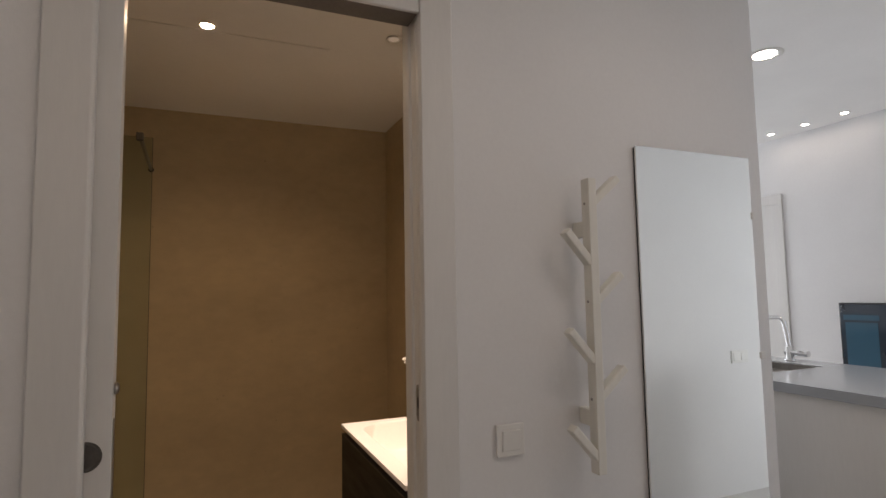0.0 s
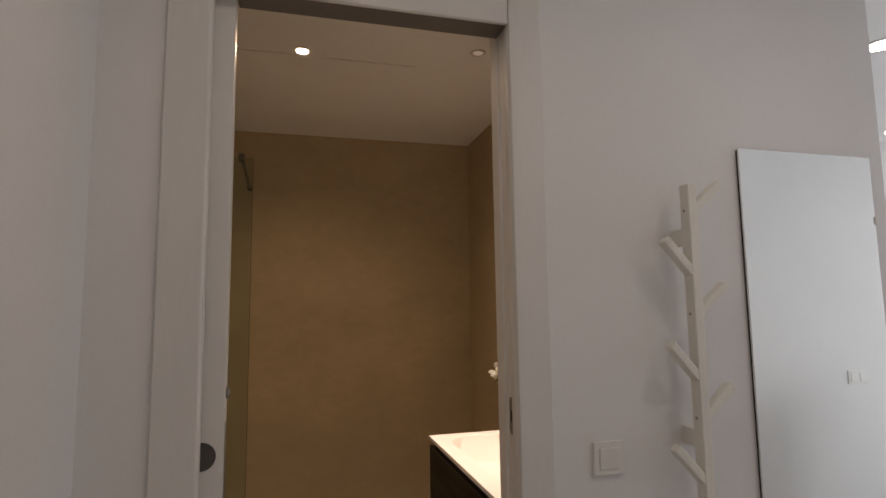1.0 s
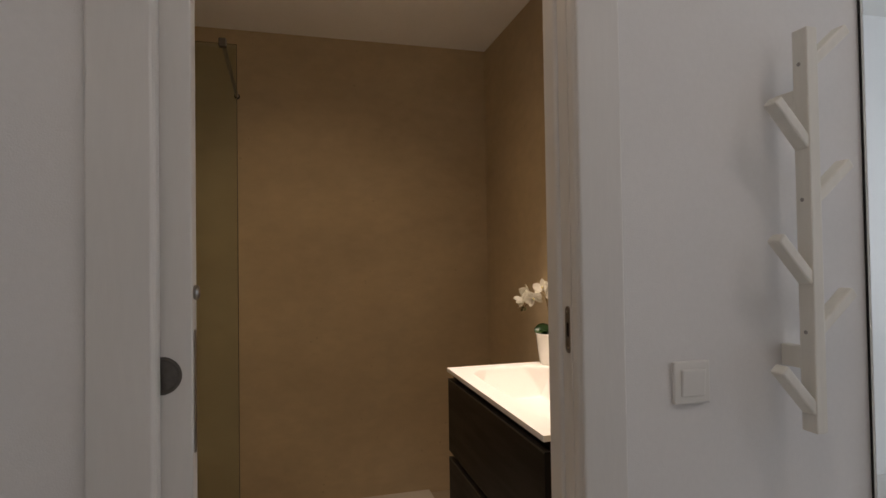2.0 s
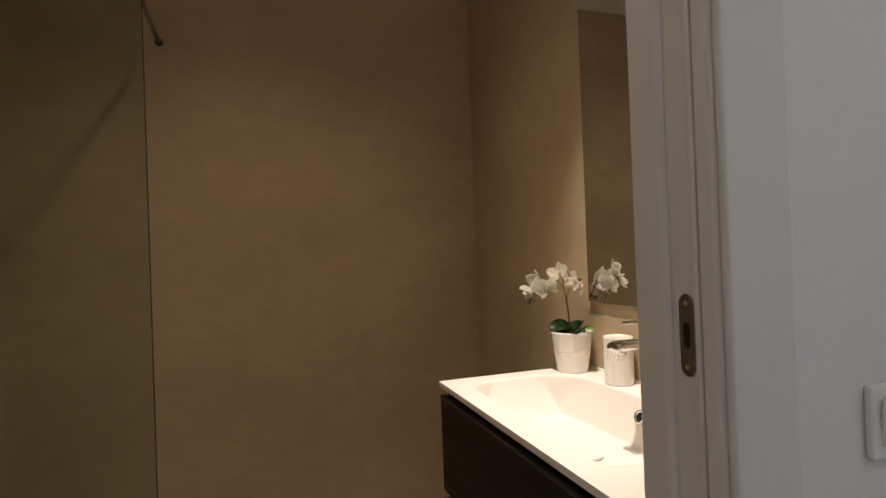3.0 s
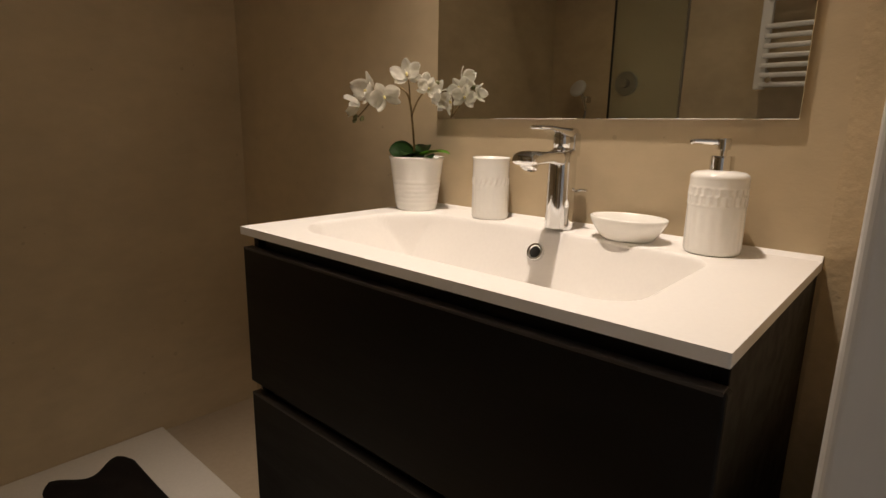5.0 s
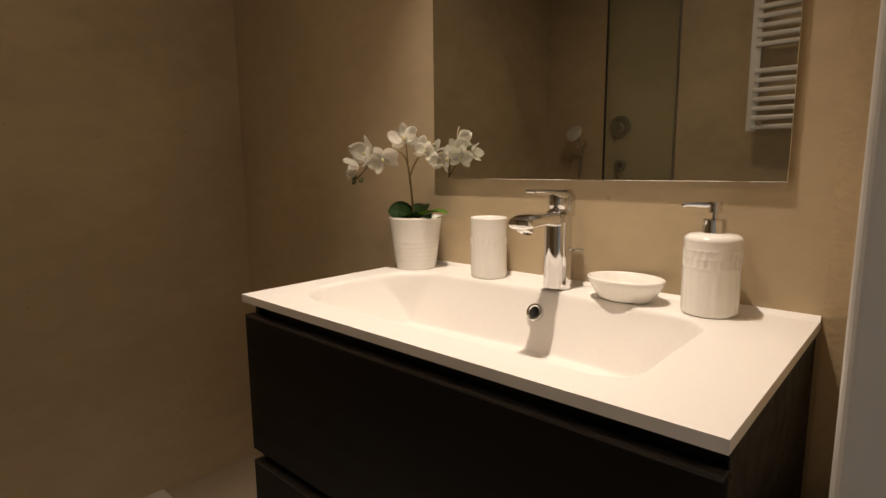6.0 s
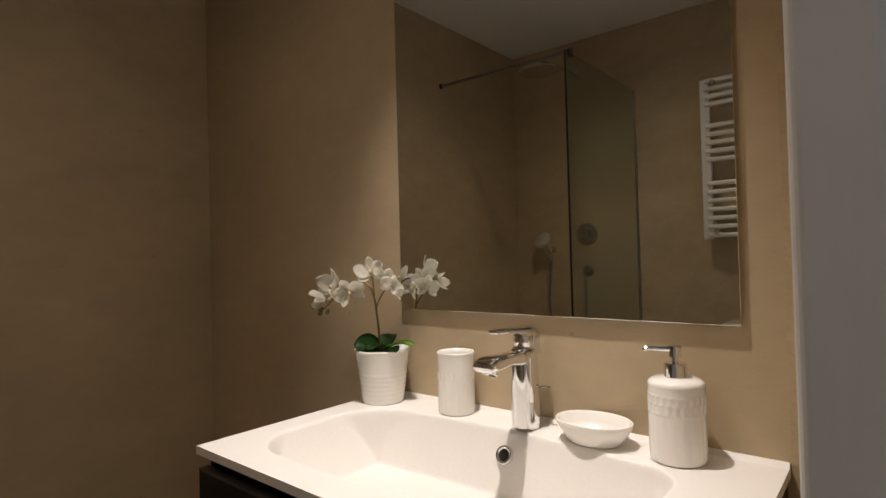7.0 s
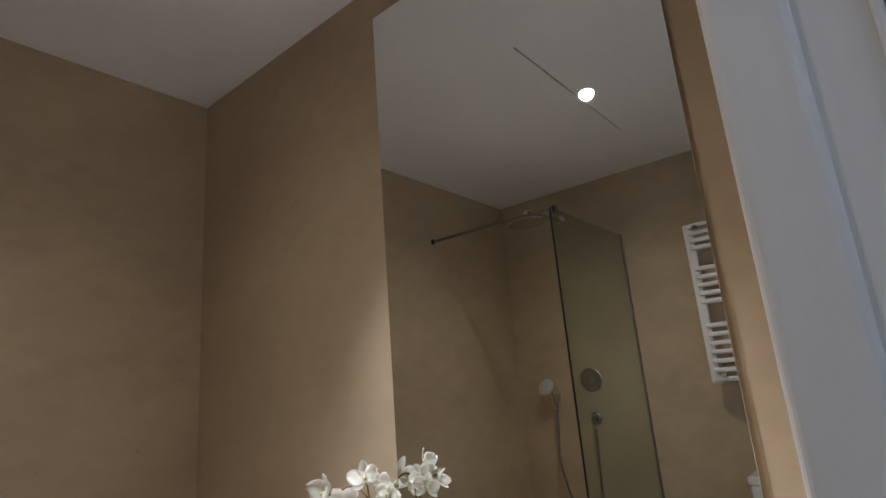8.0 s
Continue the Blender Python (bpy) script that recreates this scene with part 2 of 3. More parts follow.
def stadium(width, height, thick, n=12, hole=None):
    """A plate with round ends in the XZ plane, its front towards -y."""
    bm = bmesh.new()
    r = width / 2

    def outline(w, h):
        q = w / 2
        pts = [(q * math.cos(a), h / 2 - q + q * math.sin(a)) for a in (math.pi * k / n for k in range(n + 1))]
        return pts + [(-x, -z) for x, z in pts]
    ring = outline(width, height)
    front = [bm.verts.new((x * 0.94, -thick, z * 0.985)) for x, z in ring]
    back = [bm.verts.new((x, 0, z)) for x, z in ring]
    m = len(ring)
    for i in range(m):
        bm.faces.new((front[i], front[(i + 1) % m], back[(i + 1) % m], back[i]))
    if hole:
        inner = outline(*hole)
        edge = [bm.verts.new((x, -thick, z)) for x, z in inner]
        deep = [bm.verts.new((x, 0, z)) for x, z in inner]
        for i in range(m):
            bm.faces.new((edge[i], edge[(i + 1) % m], front[(i + 1) % m], front[i]))
            bm.faces.new((edge[i], deep[i], deep[(i + 1) % m], edge[(i + 1) % m]))
    else:
        bm.faces.new(front)
    bmesh.ops.recalc_face_normals(bm, faces=bm.faces[:])
    return bm


def setting(name, lo, hi, mat, label, category, bevel=0.0):
    return tagged(part(name, block(lo, hi, bevel), mat), label, category, "", "structure")


# ---- the plan ----
BACK, LEFT, BATH_TOP = 1.637, -1.950, 2.307      # bathroom
HALL, INNER = -0.203, -0.0705                    # faces of the wall with the door
JAMB_R, JAMB_L, HEAD = -0.480, -1.19, 2.06       # door opening
HALL_TOP, HALL_BACK, HALL_LEFT = 2.5, -1.58, -1.417
WALL_END, FAR = 0.772, 3.15                       # end of the hall wall, far kitchen wall

setting("floor_bathroom", (LEFT - 0.1, -0.150, -0.1), (0.1, BACK + 0.1, 0), FLOORING, "plain beige stone bathroom floor", "floor")
setting("floor_hall", (HALL_LEFT - 0.1, HALL_BACK - 0.1, -0.1), (FAR + 0.1, -0.150, 0), PARQUET, "pale grey stone floor of the hall", "floor")
setting("floor_kitchen", (WALL_END - 0.15, -0.150, -0.1), (FAR + 0.1, 6.1, 0), PARQUET, "pale grey stone floor of the kitchen", "floor")
setting("wall_back", (LEFT - 0.1, BACK, 0), (0.1, BACK + 0.1, 2.5), CEMENT, "beige microcement wall behind the shower", "wall")
setting("wall_basin", (0, INNER + 0.001, 0), (0.1, BACK, 2.5), CEMENT, "beige microcement wall behind the washbasin", "wall")
setting("wall_left", (LEFT - 0.1, INNER, 0), (LEFT, BACK, 2.5), CEMENT, "beige microcement wall with the shower and radiator", "wall")
setting("wall_pier", (-0.003, INNER + 0.001, 0), (-0.0002, -0.0015, BATH_TOP), ROUGHCAST, "coarse beige plaster strip beside the washbasin", "wall")
# the wall with the sliding door: two skins with the pocket between them
MIDDLE = -0.125
setting("wall_door_bath_side", (JAMB_R + 0.02, MIDDLE, 0), (0.1, INNER, BATH_TOP), CEMENT, "beige microcement wall beside the door", "wall", 0.002)
setting("wall_door_pocket_side", (LEFT - 0.1, MIDDLE, 0), (JAMB_L - 0.02, INNER, BATH_TOP), CEMENT, "beige microcement wall over the door pocket", "wall", 0.002)
setting("wall_over_door_bath_side", (JAMB_L - 0.02, MIDDLE, HEAD + 0.053), (JAMB_R + 0.02, INNER, BATH_TOP), CEMENT, "beige microcement wall over the door", "wall")
setting("wall_hall_right", (JAMB_R + 0.02, HALL, 0), (WALL_END, MIDDLE - 0.001, HALL_TOP), PAINT, "white painted hall wall beside the bathroom door", "wall", 0.003)
setting("wall_hall_left", (HALL_LEFT, HALL, 0), (JAMB_L - 0.02, -0.176, HALL_TOP), PAINT, "white painted hall wall over the door pocket", "wall")
setting("wall_hall_over_door", (JAMB_L - 0.02, HALL, HEAD + 0.10), (JAMB_R + 0.02, MIDDLE - 0.001, HALL_TOP), PAINT, "white painted hall wall over the door", "wall")
setting("wall_hall_side", (HALL_LEFT - 0.1, HALL_BACK, 0), (HALL_LEFT, -0.177, HALL_TOP), PAINT, "white painted side wall of the hall", "wall")
setting("wall_hall_back", (HALL_LEFT - 0.1, HALL_BACK - 0.1, 0), (FAR + 0.1, HALL_BACK, HALL_TOP), PAINT, "white painted wall opposite the bathroom", "wall")
setting("wall_kitchen_return", (WALL_END - 0.12, MIDDLE, 0), (WALL_END, 6.1, HALL_TOP), PAINT, "white painted return wall of the kitchen", "wall")
setting("wall_kitchen_far", (FAR, -0.49, 0), (FAR + 0.1, 6.1, HALL_TOP), PAINT, "white painted far kitchen wall in daylight", "wall")
for name, lo, hi in (("wall_balcony_below", (FAR, HALL_BACK, 0), (FAR + 0.1, -0.49, 0.30)), ("wall_balcony_above", (FAR, HALL_BACK, 2.20), (FAR + 0.1, -0.49, HALL_TOP)),
                     ("wall_balcony_side", (FAR, HALL_BACK, 0.30), (FAR + 0.1, -1.37, 2.20))):
    setting(name, lo, hi, PAINT, "white painted wall round the tall window", "wall")
for name, lo, hi in (("wall_window_below", (WALL_END, 6.0, 0), (FAR, 6.1, 0.75)), ("wall_window_above", (WALL_END, 6.0, 2.35), (FAR, 6.1, HALL_TOP)),
                     ("wall_window_left", (WALL_END, 6.0, 0.75), (1.0, 6.1, 2.35)), ("wall_window_right", (3.0, 6.0, 0.75), (FAR, 6.1, 2.35))):
    setting(name, lo, hi, PAINT, "white painted wall round the kitchen window", "wall")
setting("ceiling_hall", (HALL_LEFT - 0.1, HALL_BACK - 0.1, HALL_TOP), (FAR + 0.1, 6.1, HALL_TOP + 0.1), CEILING, "white painted ceiling of hall and kitchen", "ceiling")

# bathroom ceiling in one mesh, with the fine open joint of the access panel
bm = block((LEFT - 0.1, MIDDLE, BATH_TOP), (0, 0.630, BATH_TOP + 0.1))
add(bm, block((LEFT - 0.1, 0.637, BATH_TOP), (0, BACK, BATH_TOP + 0.1)))
add(bm, block((-0.54, 0.630, BATH_TOP), (0, 0.637, BATH_TOP + 0.1)))
add(bm, block((LEFT - 0.1, 0.630, BATH_TOP), (-1.45, 0.637, BATH_TOP + 0.1)))
add(bm, block((-1.45, 0.630, BATH_TOP + 0.03), (-0.54, 0.637, BATH_TOP + 0.1)))
tagged(part("ceiling_bathroom", bm, CEILING), "white painted bathroom ceiling with a fine panel joint", "ceiling", "", "structure")

# ---- door frame and sliding door ----
frame_set = thing("door_frame", -0.84, -0.14, 0, "white lacquered split frame of the sliding door", "door frame", "", "structure")


def moulded(lo, hi, rounding=0.0055):
    """A lacquered board of the frame, with rounded edges."""
    return block(lo, hi, rounding, 5)


part("jamb", block((JAMB_R + 0.007, -0.176, 0), (JAMB_R + 0.0195, -0.122, HEAD + 0.007)), LACQUER, frame_set)
for y0, y1, lift in ((HALL, -0.1735, 0), (-0.1265, INNER + 0.001, 0.032)):
    part("stop", moulded((JAMB_R, y0, 0), (JAMB_R + 0.0195, y1, HEAD + lift + 0.0195), 0.009), LACQUER, frame_set)
    part("stop", moulded((JAMB_L - 0.0195, y0, 0), (JAMB_L, y1, HEAD + lift + 0.0195)), LACQUER, frame_set)
    if lift:
        part("head_stop", moulded((JAMB_L, y0, HEAD + lift), (JAMB_R, y1, HEAD + lift + 0.0195)), LACQUER, frame_set)
part("bead", block((JAMB_R + 0.0015, -0.1733, 0), (JAMB_R + 0.0075, -0.166, HEAD), 0.002), LACQUER, frame_set)
part("track", block((-1.142, HALL + 0.004, HEAD - 0.005), (JAMB_R - 0.0005, -0.128, HEAD + 0.075)), TRACK, frame_set, "dark metal sliding track")
for x0, x1 in ((JAMB_R + 0.001, JAMB_R + 0.092), (JAMB_L - 0.094, JAMB_L - 0.001)):
    part("casing", moulded((x0, HALL - 0.011, 0), (x1, HALL - 0.0002, HEAD + 0.0795)), LACQUER, frame_set)
part("casing", moulded((JAMB_L - 0.094, HALL - 0.011, HEAD + 0.08), (JAMB_R + 0.092, HALL - 0.0002, HEAD + 0.17)), LACQUER, frame_set)
part("casing", moulded((JAMB_L, HALL - 0.011, HEAD - 0.007), (JAMB_R, HALL + 0.0035, HEAD + 0.0795)), LACQUER, frame_set)
bm = stadium(0.022, 0.092, 0.0015, hole=(0.010, 0.029))
bm.transform(pose(JAMB_R + 0.0068, -0.150, 1.053, 0, 0, -90))
strike = part("strike_plate", bm, STEEL, frame_set, "brushed steel strike plate with round ends")
# black slab behind the slot stands for the shade in the latch hollow
part("latch_hollow_shade", block((JAMB_R + 0.0062, -0.155, 1.0385), (JAMB_R + 0.0072, -0.145, 1.0675)), BLACK, strike)
for z in (1.0175, 1.0885):
    part("screw", lathe(((0.0034, 0), (0.0034, 0.0006), (0.0012, 0.0010), (0.0010, 0.0004)), (JAMB_R + 0.0054, -0.150, z), 12, turn=pose(0, 0, 0, 0, -90)), CHROME, strike)

door = thing("door_1", -1.145, -0.15, 0, "white lacquered sliding door pushed back into its pocket", "door", "", "structure")
part("door_leaf", block((-1.93, -0.170, 0.012), (-1.145, -0.130, HEAD + 0.03), 0.002), LACQUER, door)
part("finger_pull", lathe(((0.030, 0), (0.030, 0.0015), (0.026, 0.002), (0.023, 0.0006), (0.0, 0.0005)), (-1.190, -0.170, 1.016), 32, turn=pose(0, 0, 0, 90)), DARKSTEEL, door,
     "dark brushed steel round finger pull")
bm = stadium(0.020, 0.20, 0.0015)
bm.transform(pose(-1.145, -0.150, 0.985, 0, 0, 90))
part("lock_plate", bm, STEEL, door, "steel lock plate with round ends")
part("edge_pull", lathe(((0.012, 0), (0.013, 0.004), (0.009, 0.008), (0.0, 0.0085)), (-1.145, -0.150, 1.145), 20, turn=pose(0, 0, 0, 0, 90)), STEEL, door, "dark chrome edge pull")


# ---- washbasin unit ----
def rounded_basin(x, y):
    """The hollow of the basin: a crisp rim, a steep straight back, long slopes at the front and the far end."""
    bulge = 0.030 * (1 - min(abs(y - 0.45) / 0.32, 1) ** 2)          # the back rim bows towards the wall
    x0, x1, y0, y1 = -0.402, -0.112 + bulge, 0.112, 0.752
    r = 0.05 + 0.05 * min(max((y - 0.3) / 0.3, 0), 1)
    dx = max(x0 + r - x, x - x1 + r, 0)
    dy = max(y0 + r - y, y - y1 + r, 0)
    inside = r - math.hypot(dx, dy) if dx or dy else min(x - x0, x1 - x, y - y0, y1 - y)
    if inside <= 0:
        return 0.0
    walls = 1.0
    for gap, run, power in ((x1 - x, 0.046, 1.1), (x - x0, 0.052, 1.2), (y - y0, 0.040, 1.1), (y1 - y, 0.060, 1.2)):
        walls *= 1 - (1 - min(max(gap / run, 0), 1)) ** power
    walls = min(walls, inside / 0.026)
    edge = min(inside / 0.006, 1)
    return 0.102 * walls * (0.45 + 0.55 * edge)


def washbasin():
    base = thing("washbasin", -0.23, 0.4, 0.787, "white mineral washbasin top with a moulded rectangular bowl", "washbasin")
    nx, ny = 170, 250
    bm = bmesh.new()
    top = [[None] * (ny + 1) for _ in range(nx + 1)]
    for i in range(nx + 1):
        for j in range(ny + 1):
            x, y = -0.46 + 0.46 * i / nx, 0.806 * j / ny
            z = 0.80 - rounded_basin(x, y)
            if x > -0.009:
                z += 0.007 * min((x + 0.009) / 0.004, 1)
            top[i][j] = bm.verts.new((x, y, z))
    for i in range(nx):
        for j in range(ny):
            bm.faces.new((top[i][j], top[i + 1][j], top[i + 1][j + 1], top[i][j + 1]))
    rim = [e for e in bm.edges if e.is_boundary]
    for e in rim:
        e.smooth = False
    low = bmesh.ops.extrude_edge_only(bm, edges=rim)["geom"]
    for v in low:
        if isinstance(v, bmesh.types.BMVert):
            v.co.z = 0.786
    # the underside with the bowl's outer shell
    add(bm, block((-0.36, 0.16, 0.66), (-0.10, 0.69, 0.694), 0.01))
    bmesh.ops.recalc_face_normals(bm, faces=bm.faces[:])
    part("basin_top", bm, BASIN, base, smooth=True)
    at, tilt = (-0.1030, 0.4160, 0.7610), pose(0, 0, 0, 0, -64)
    part("overflow_ring", lathe(((0.0165, -0.004), (0.0165, 0.002), (0.0150, 0.0040), (0.0110, 0.0030), (0.0100, -0.002)), at, 32, turn=tilt), CHROME, base, "chrome overflow ring", smooth=True)
    # closed black disc paints the shade inside the overflow
    part("overflow_shade", lathe(((0.0100, -0.001), (0.0100, 0.0012), (0.0, 0.0012)), at, 24, turn=tilt), BLACK, base, "black disc for the shade in the overflow opening")
    part("drain_plug", lathe(((0.030, 0), (0.030, 0.004), (0.026, 0.006), (0.0, 0.007)), (-0.25, 0.4, 0.7005), 32), BASIN, base, "white drain cover")
    return base


def vanity():
    base = thing("vanity_unit", -0.23, 0.4, 0.24, "black-brown wall-hung washbasin cabinet with two handleless drawers", "cabinet")
    part("side_panel", block((-0.437, 0.004, 0.24), (-0.001, 0.020, 0.7855), 0.001), DARK, base)
    part("side_panel", block((-0.437, 0.786, 0.24), (-0.001, 0.802, 0.7855), 0.001), DARK, base)
    part("bottom_panel", block((-0.437, 0.020, 0.24), (-0.001, 0.786, 0.256)), DARK, base)
    part("recess_rail", block((-0.425, 0.020, 0.735), (-0.410, 0.786, 0.7855)), INSIDE, base, "dark grip recess under the basin")
    part("recess_rail", block((-0.425, 0.020, 0.455), (-0.410, 0.786, 0.520)), INSIDE, base, "dark grip recess between the drawers")
    for lo, hi in ((0.502, 0.762), (0.240, 0.480)):
        drawer = part("drawer_front", block((-0.457, 0.0, lo), (-0.4385, 0.806, hi), 0.003, 2), DARK, base)
        # thin lighter strip paints the highlight along the drawer's top edge
        part("edge_highlight", block((-0.4578, 0.003, hi - 0.0035), (-0.440, 0.803, hi + 0.0008), 0.0008), EDGE_GLINT, drawer, "lighter strip for the highlight along the grip edge")
        part("drawer_box", block((-0.4385, 0.03, lo + 0.02), (-0.05, 0.77, hi - 0.115)), INSIDE, drawer)
    part("edge_profile", block((-0.438, -0.001, 0.480), (-0.41, 0.0035, 0.502)), STEEL, base)
    part("edge_profile", block((-0.438, 0.8025, 0.480), (-0.41, 0.807, 0.502)), STEEL, base)
    return base


vanity()
washbasin()


def tap():
    x, y = -0.050, 0.402
    base = thing("basin_tap", x, y, 0.80, "polished chrome single-lever basin mixer tap", "tap")
    # body: rounded square column, slightly wider at the foot
    bm = bmesh.new()
    rings = []
    for z, w, d in ((0.800, 0.0245, 0.0250), (0.802, 0.0250, 0.0255), (0.806, 0.0248, 0.0252), (0.86, 0.0240, 0.0248), (0.918, 0.0235, 0.0245), (0.935, 0.0235, 0.0245), (0.942, 0.0215, 0.0220)):
        rings.append([bm.verts.new((x + d * math.copysign(abs(math.cos(a)) ** 0.86, math.cos(a)), y + w * math.copysign(abs(math.sin(a)) ** 0.86, math.sin(a)), z))
                      for a in (2 * math.pi * k / 32 for k in range(32))])
    for a, b in zip(rings, rings[1:]):
        for k in range(32):
            bm.faces.new((a[k], a[(k + 1) % 32], b[(k + 1) % 32], b[k]))
    bm.faces.new(rings[0][::-1]), bm.faces.new(rings[-1])
    part("body", bm, CHROME, base, smooth=True)
    # spout: flat rounded bar that widens and dips to the front
    bm = bmesh.new()
    rings = []
    for px, pz, w, h in ((0.012, 0.926, 0.018, 0.013), (-0.03, 0.9285, 0.0175, 0.0125), (-0.058, 0.9315, 0.018, 0.0105), (-0.078, 0.9315, 0.0200, 0.0105), (-0.098, 0.9315, 0.0215, 0.0115), (-0.116, 0.9305, 0.0220, 0.0115), (-0.127, 0.9290, 0.0212, 0.0095), (-0.130, 0.9280, 0.0195, 0.0065)):
        rings.append([bm.verts.new((x + px, y + w * math.copysign(abs(math.cos(a)) ** 0.5, math.cos(a)), pz + h * math.copysign(abs(math.sin(a)) ** 0.7, math.sin(a))))
                      for a in (2 * math.pi * k / 28 for k in range(28))])
    for a, b in zip(rings, rings[1:]):
        for k in range(28):
            bm.faces.new((a[k], a[(k + 1) % 28], b[(k + 1) % 28], b[k]))
    bm.faces.new(rings[0][::-1]), bm.faces.new(rings[-1])
    bmesh.ops.recalc_face_normals(bm, faces=bm.faces[:])
    spout = part("spout", bm, CHROME, base, smooth=True)
    part("aerator", lathe(((0.0140, 0.010), (0.0140, 0), (0.0125, -0.002), (0.0112, 0.001), (0.0, 0.002)), (x - 0.110, y, 0.9145), 28, turn=pose(0, 0, 0, 0, 24)), CHROME, spout, "round chrome aerator")
    # cartridge neck and the flat lever over it
    part("neck", lathe(((0.0190, 0.938), (0.0190, 0.968), (0.016, 0.970)), (x, y, 0), 28), CHROME, base, smooth=True)
    bm = bmesh.new()
    rings = []
    for px, pz, w, h in ((0.0225, 0.966, 0.018, 0.012), (0.015, 0.970, 0.0195, 0.012), (-0.008, 0.972, 0.0190, 0.009), (-0.030, 0.976, 0.0165, 0.0055), (-0.060, 0.980, 0.0140, 0.0035), (-0.092, 0.981, 0.0125, 0.0028)):
        rings.append([bm.verts.new((x + px, y + w * math.copysign(abs(math.cos(a)) ** 0.5, math.cos(a)), pz + h * math.copysign(abs(math.sin(a)) ** 0.6, math.sin(a))))
                      for a in (2 * math.pi * k / 24 for k in range(24))])
    for a, b in zip(rings, rings[1:]):
        for k in range(24):
            bm.faces.new((a[k], a[(k + 1) % 24], b[(k + 1) % 24], b[k]))
    bm.faces.new(rings[0][::-1]), bm.faces.new(rings[-1])
    bmesh.ops.recalc_face_normals(bm, faces=bm.faces[:])
    part("lever", bm, CHROME, base, smooth=True)
    part("back_post", block((x + 0.002, y - 0.0215, 0.930), (x + 0.0250, y + 0.0205, 0.972), 0.004), CHROME, base, smooth=True)
    part("drain_rod", tube(smoothed(((x + 0.026, y - 0.008, 0.80), (x + 0.027, y - 0.008, 0.858), (x + 0.024, y - 0.024, 0.870), (x + 0.022, y - 0.040, 0.871))), 0.0026), CHROME, base, "thin chrome drain lift rod")


tap()


def dispenser():
    x, y = -0.058, 0.135
    base = thing("soap_dispenser", x, y, 0.80, "white embossed ceramic soap dispenser with a chrome pump", "soap dispenser")

    def relief(a, z):
        k = 1 + sum(0.018 * math.exp(-((z - ring) / 0.0014) ** 2) for ring in (0.073, 0.087, 0.099))
        if 0.074 < z < 0.098:
            k += 0.019 * math.sin(24 * a + (1.6 if z < 0.087 else 0))
        if 0.006 < z < 0.072:
            k += 0.024 * (abs(math.sin(9 * a + 9 * z)) - 0.6) * min((0.072 - z) / 0.012, 1)
        return k
    prof = [(0.0, 0.0), (0.036, 0.0), (0.0395, 0.003)] + [(0.040, z) for z in np.arange(0.006, 0.112, 0.0015)]
    prof += [(0.0405, 0.113), (0.039, 0.117), (0.034, 0.1205), (0.016, 0.1235), (0.0, 0.124)]
    part("bottle", lathe(prof, (x, y, 0.80), 130, relief), CERAMIC, base, smooth=True)
    part("collar", lathe(((0.0165, 0.121), (0.0165, 0.142), (0.0155, 0.144), (0.0, 0.144)), (x, y, 0.80), 32), CHROME, base)
    pump = part("pump", lathe(((0.0045, 0.143), (0.0045, 0.152), (0.0095, 0.153), (0.0095, 0.167), (0.0085, 0.169), (0.0, 0.169)), (x, y, 0.80), 28), CHROME, base)
    part("nozzle", tube(smoothed(((x, y, 0.963), (x - 0.008, y + 0.022, 0.9640), (x - 0.014, y + 0.037, 0.9638), (x - 0.015, y + 0.042, 0.9620))), 0.0042, 0.0032), CHROME, pump)


def tumbler():
    def relief(a, z):
        if 0.068 < z < 0.082:
            return 1 + 0.030 * math.sin(22 * a + (1.5 if z < 0.075 else 0))
        if 0.006 < z < 0.064:
            return 1 + 0.016 * abs(math.sin(11 * a + 8 * z))
        return 1
    x, y = -0.047, 0.564
    base = thing("tumbler", x, y, 0.80, "white embossed ceramic bathroom tumbler", "tumbler")
    prof = [(0.0, 0.0), (0.034, 0.0), (0.0365, 0.003)] + [(0.0365, z) for z in np.arange(0.006, 0.116, 0.003)]
    prof += [(0.0375, 0.119), (0.0372, 0.122), (0.0350, 0.1215), (0.0335, 0.112), (0.0330, 0.02), (0.030, 0.012), (0.0, 0.011)]
    part("cup", lathe(prof, (x, y, 0.80), 110, relief), CERAMIC, base, smooth=True)


def soap_dish():
    x, y = -0.058, 0.268
    base = thing("soap_dish", x, y, 0.80, "small empty white ceramic oval soap dish", "soap dish")
    prof = ((0.0, 0.0), (0.036, 0.0), (0.041, 0.003), (0.052, 0.019), (0.058, 0.030), (0.060, 0.0365), (0.0585, 0.0380), (0.0555, 0.0360), (0.050, 0.022), (0.040, 0.011), (0.024, 0.008), (0.0, 0.0075))
    part("dish", lathe(prof, (x, y, 0.80), 64, turn=Matrix.Diagonal((0.82, 1.08, 1, 1))), CERAMIC, base, smooth=True)


dispenser(), tumbler(), soap_dish()


# ---- orchid ----
def petal(length, width, curl):
    """One cupped petal along +x."""
    bm = bmesh.new()
    nu, nv = 8, 6
    grid = []
    for i in range(nu + 1):
        u = i / nu
        w = width * math.sin(math.pi * min(u * 0.92 + 0.06, 1)) ** 0.7
        row = []
        for j in range(nv + 1):
            v = 2 * j / nv - 1
            row.append(bm.verts.new((length * u, w * v / 2, curl * length * u * u - 0.10 * width * (1 - v * v) + 0.04 * width * math.sin(5 * v + 7 * u))))
        grid.append(row)
    for i in range(nu):
        for j in range(nv):
            bm.faces.new((grid[i][j], grid[i + 1][j], grid[i + 1][j + 1], grid[i][j + 1]))
    bmesh.ops.solidify(bm, geom=bm.faces[:], thickness=0.0006)
    return bm


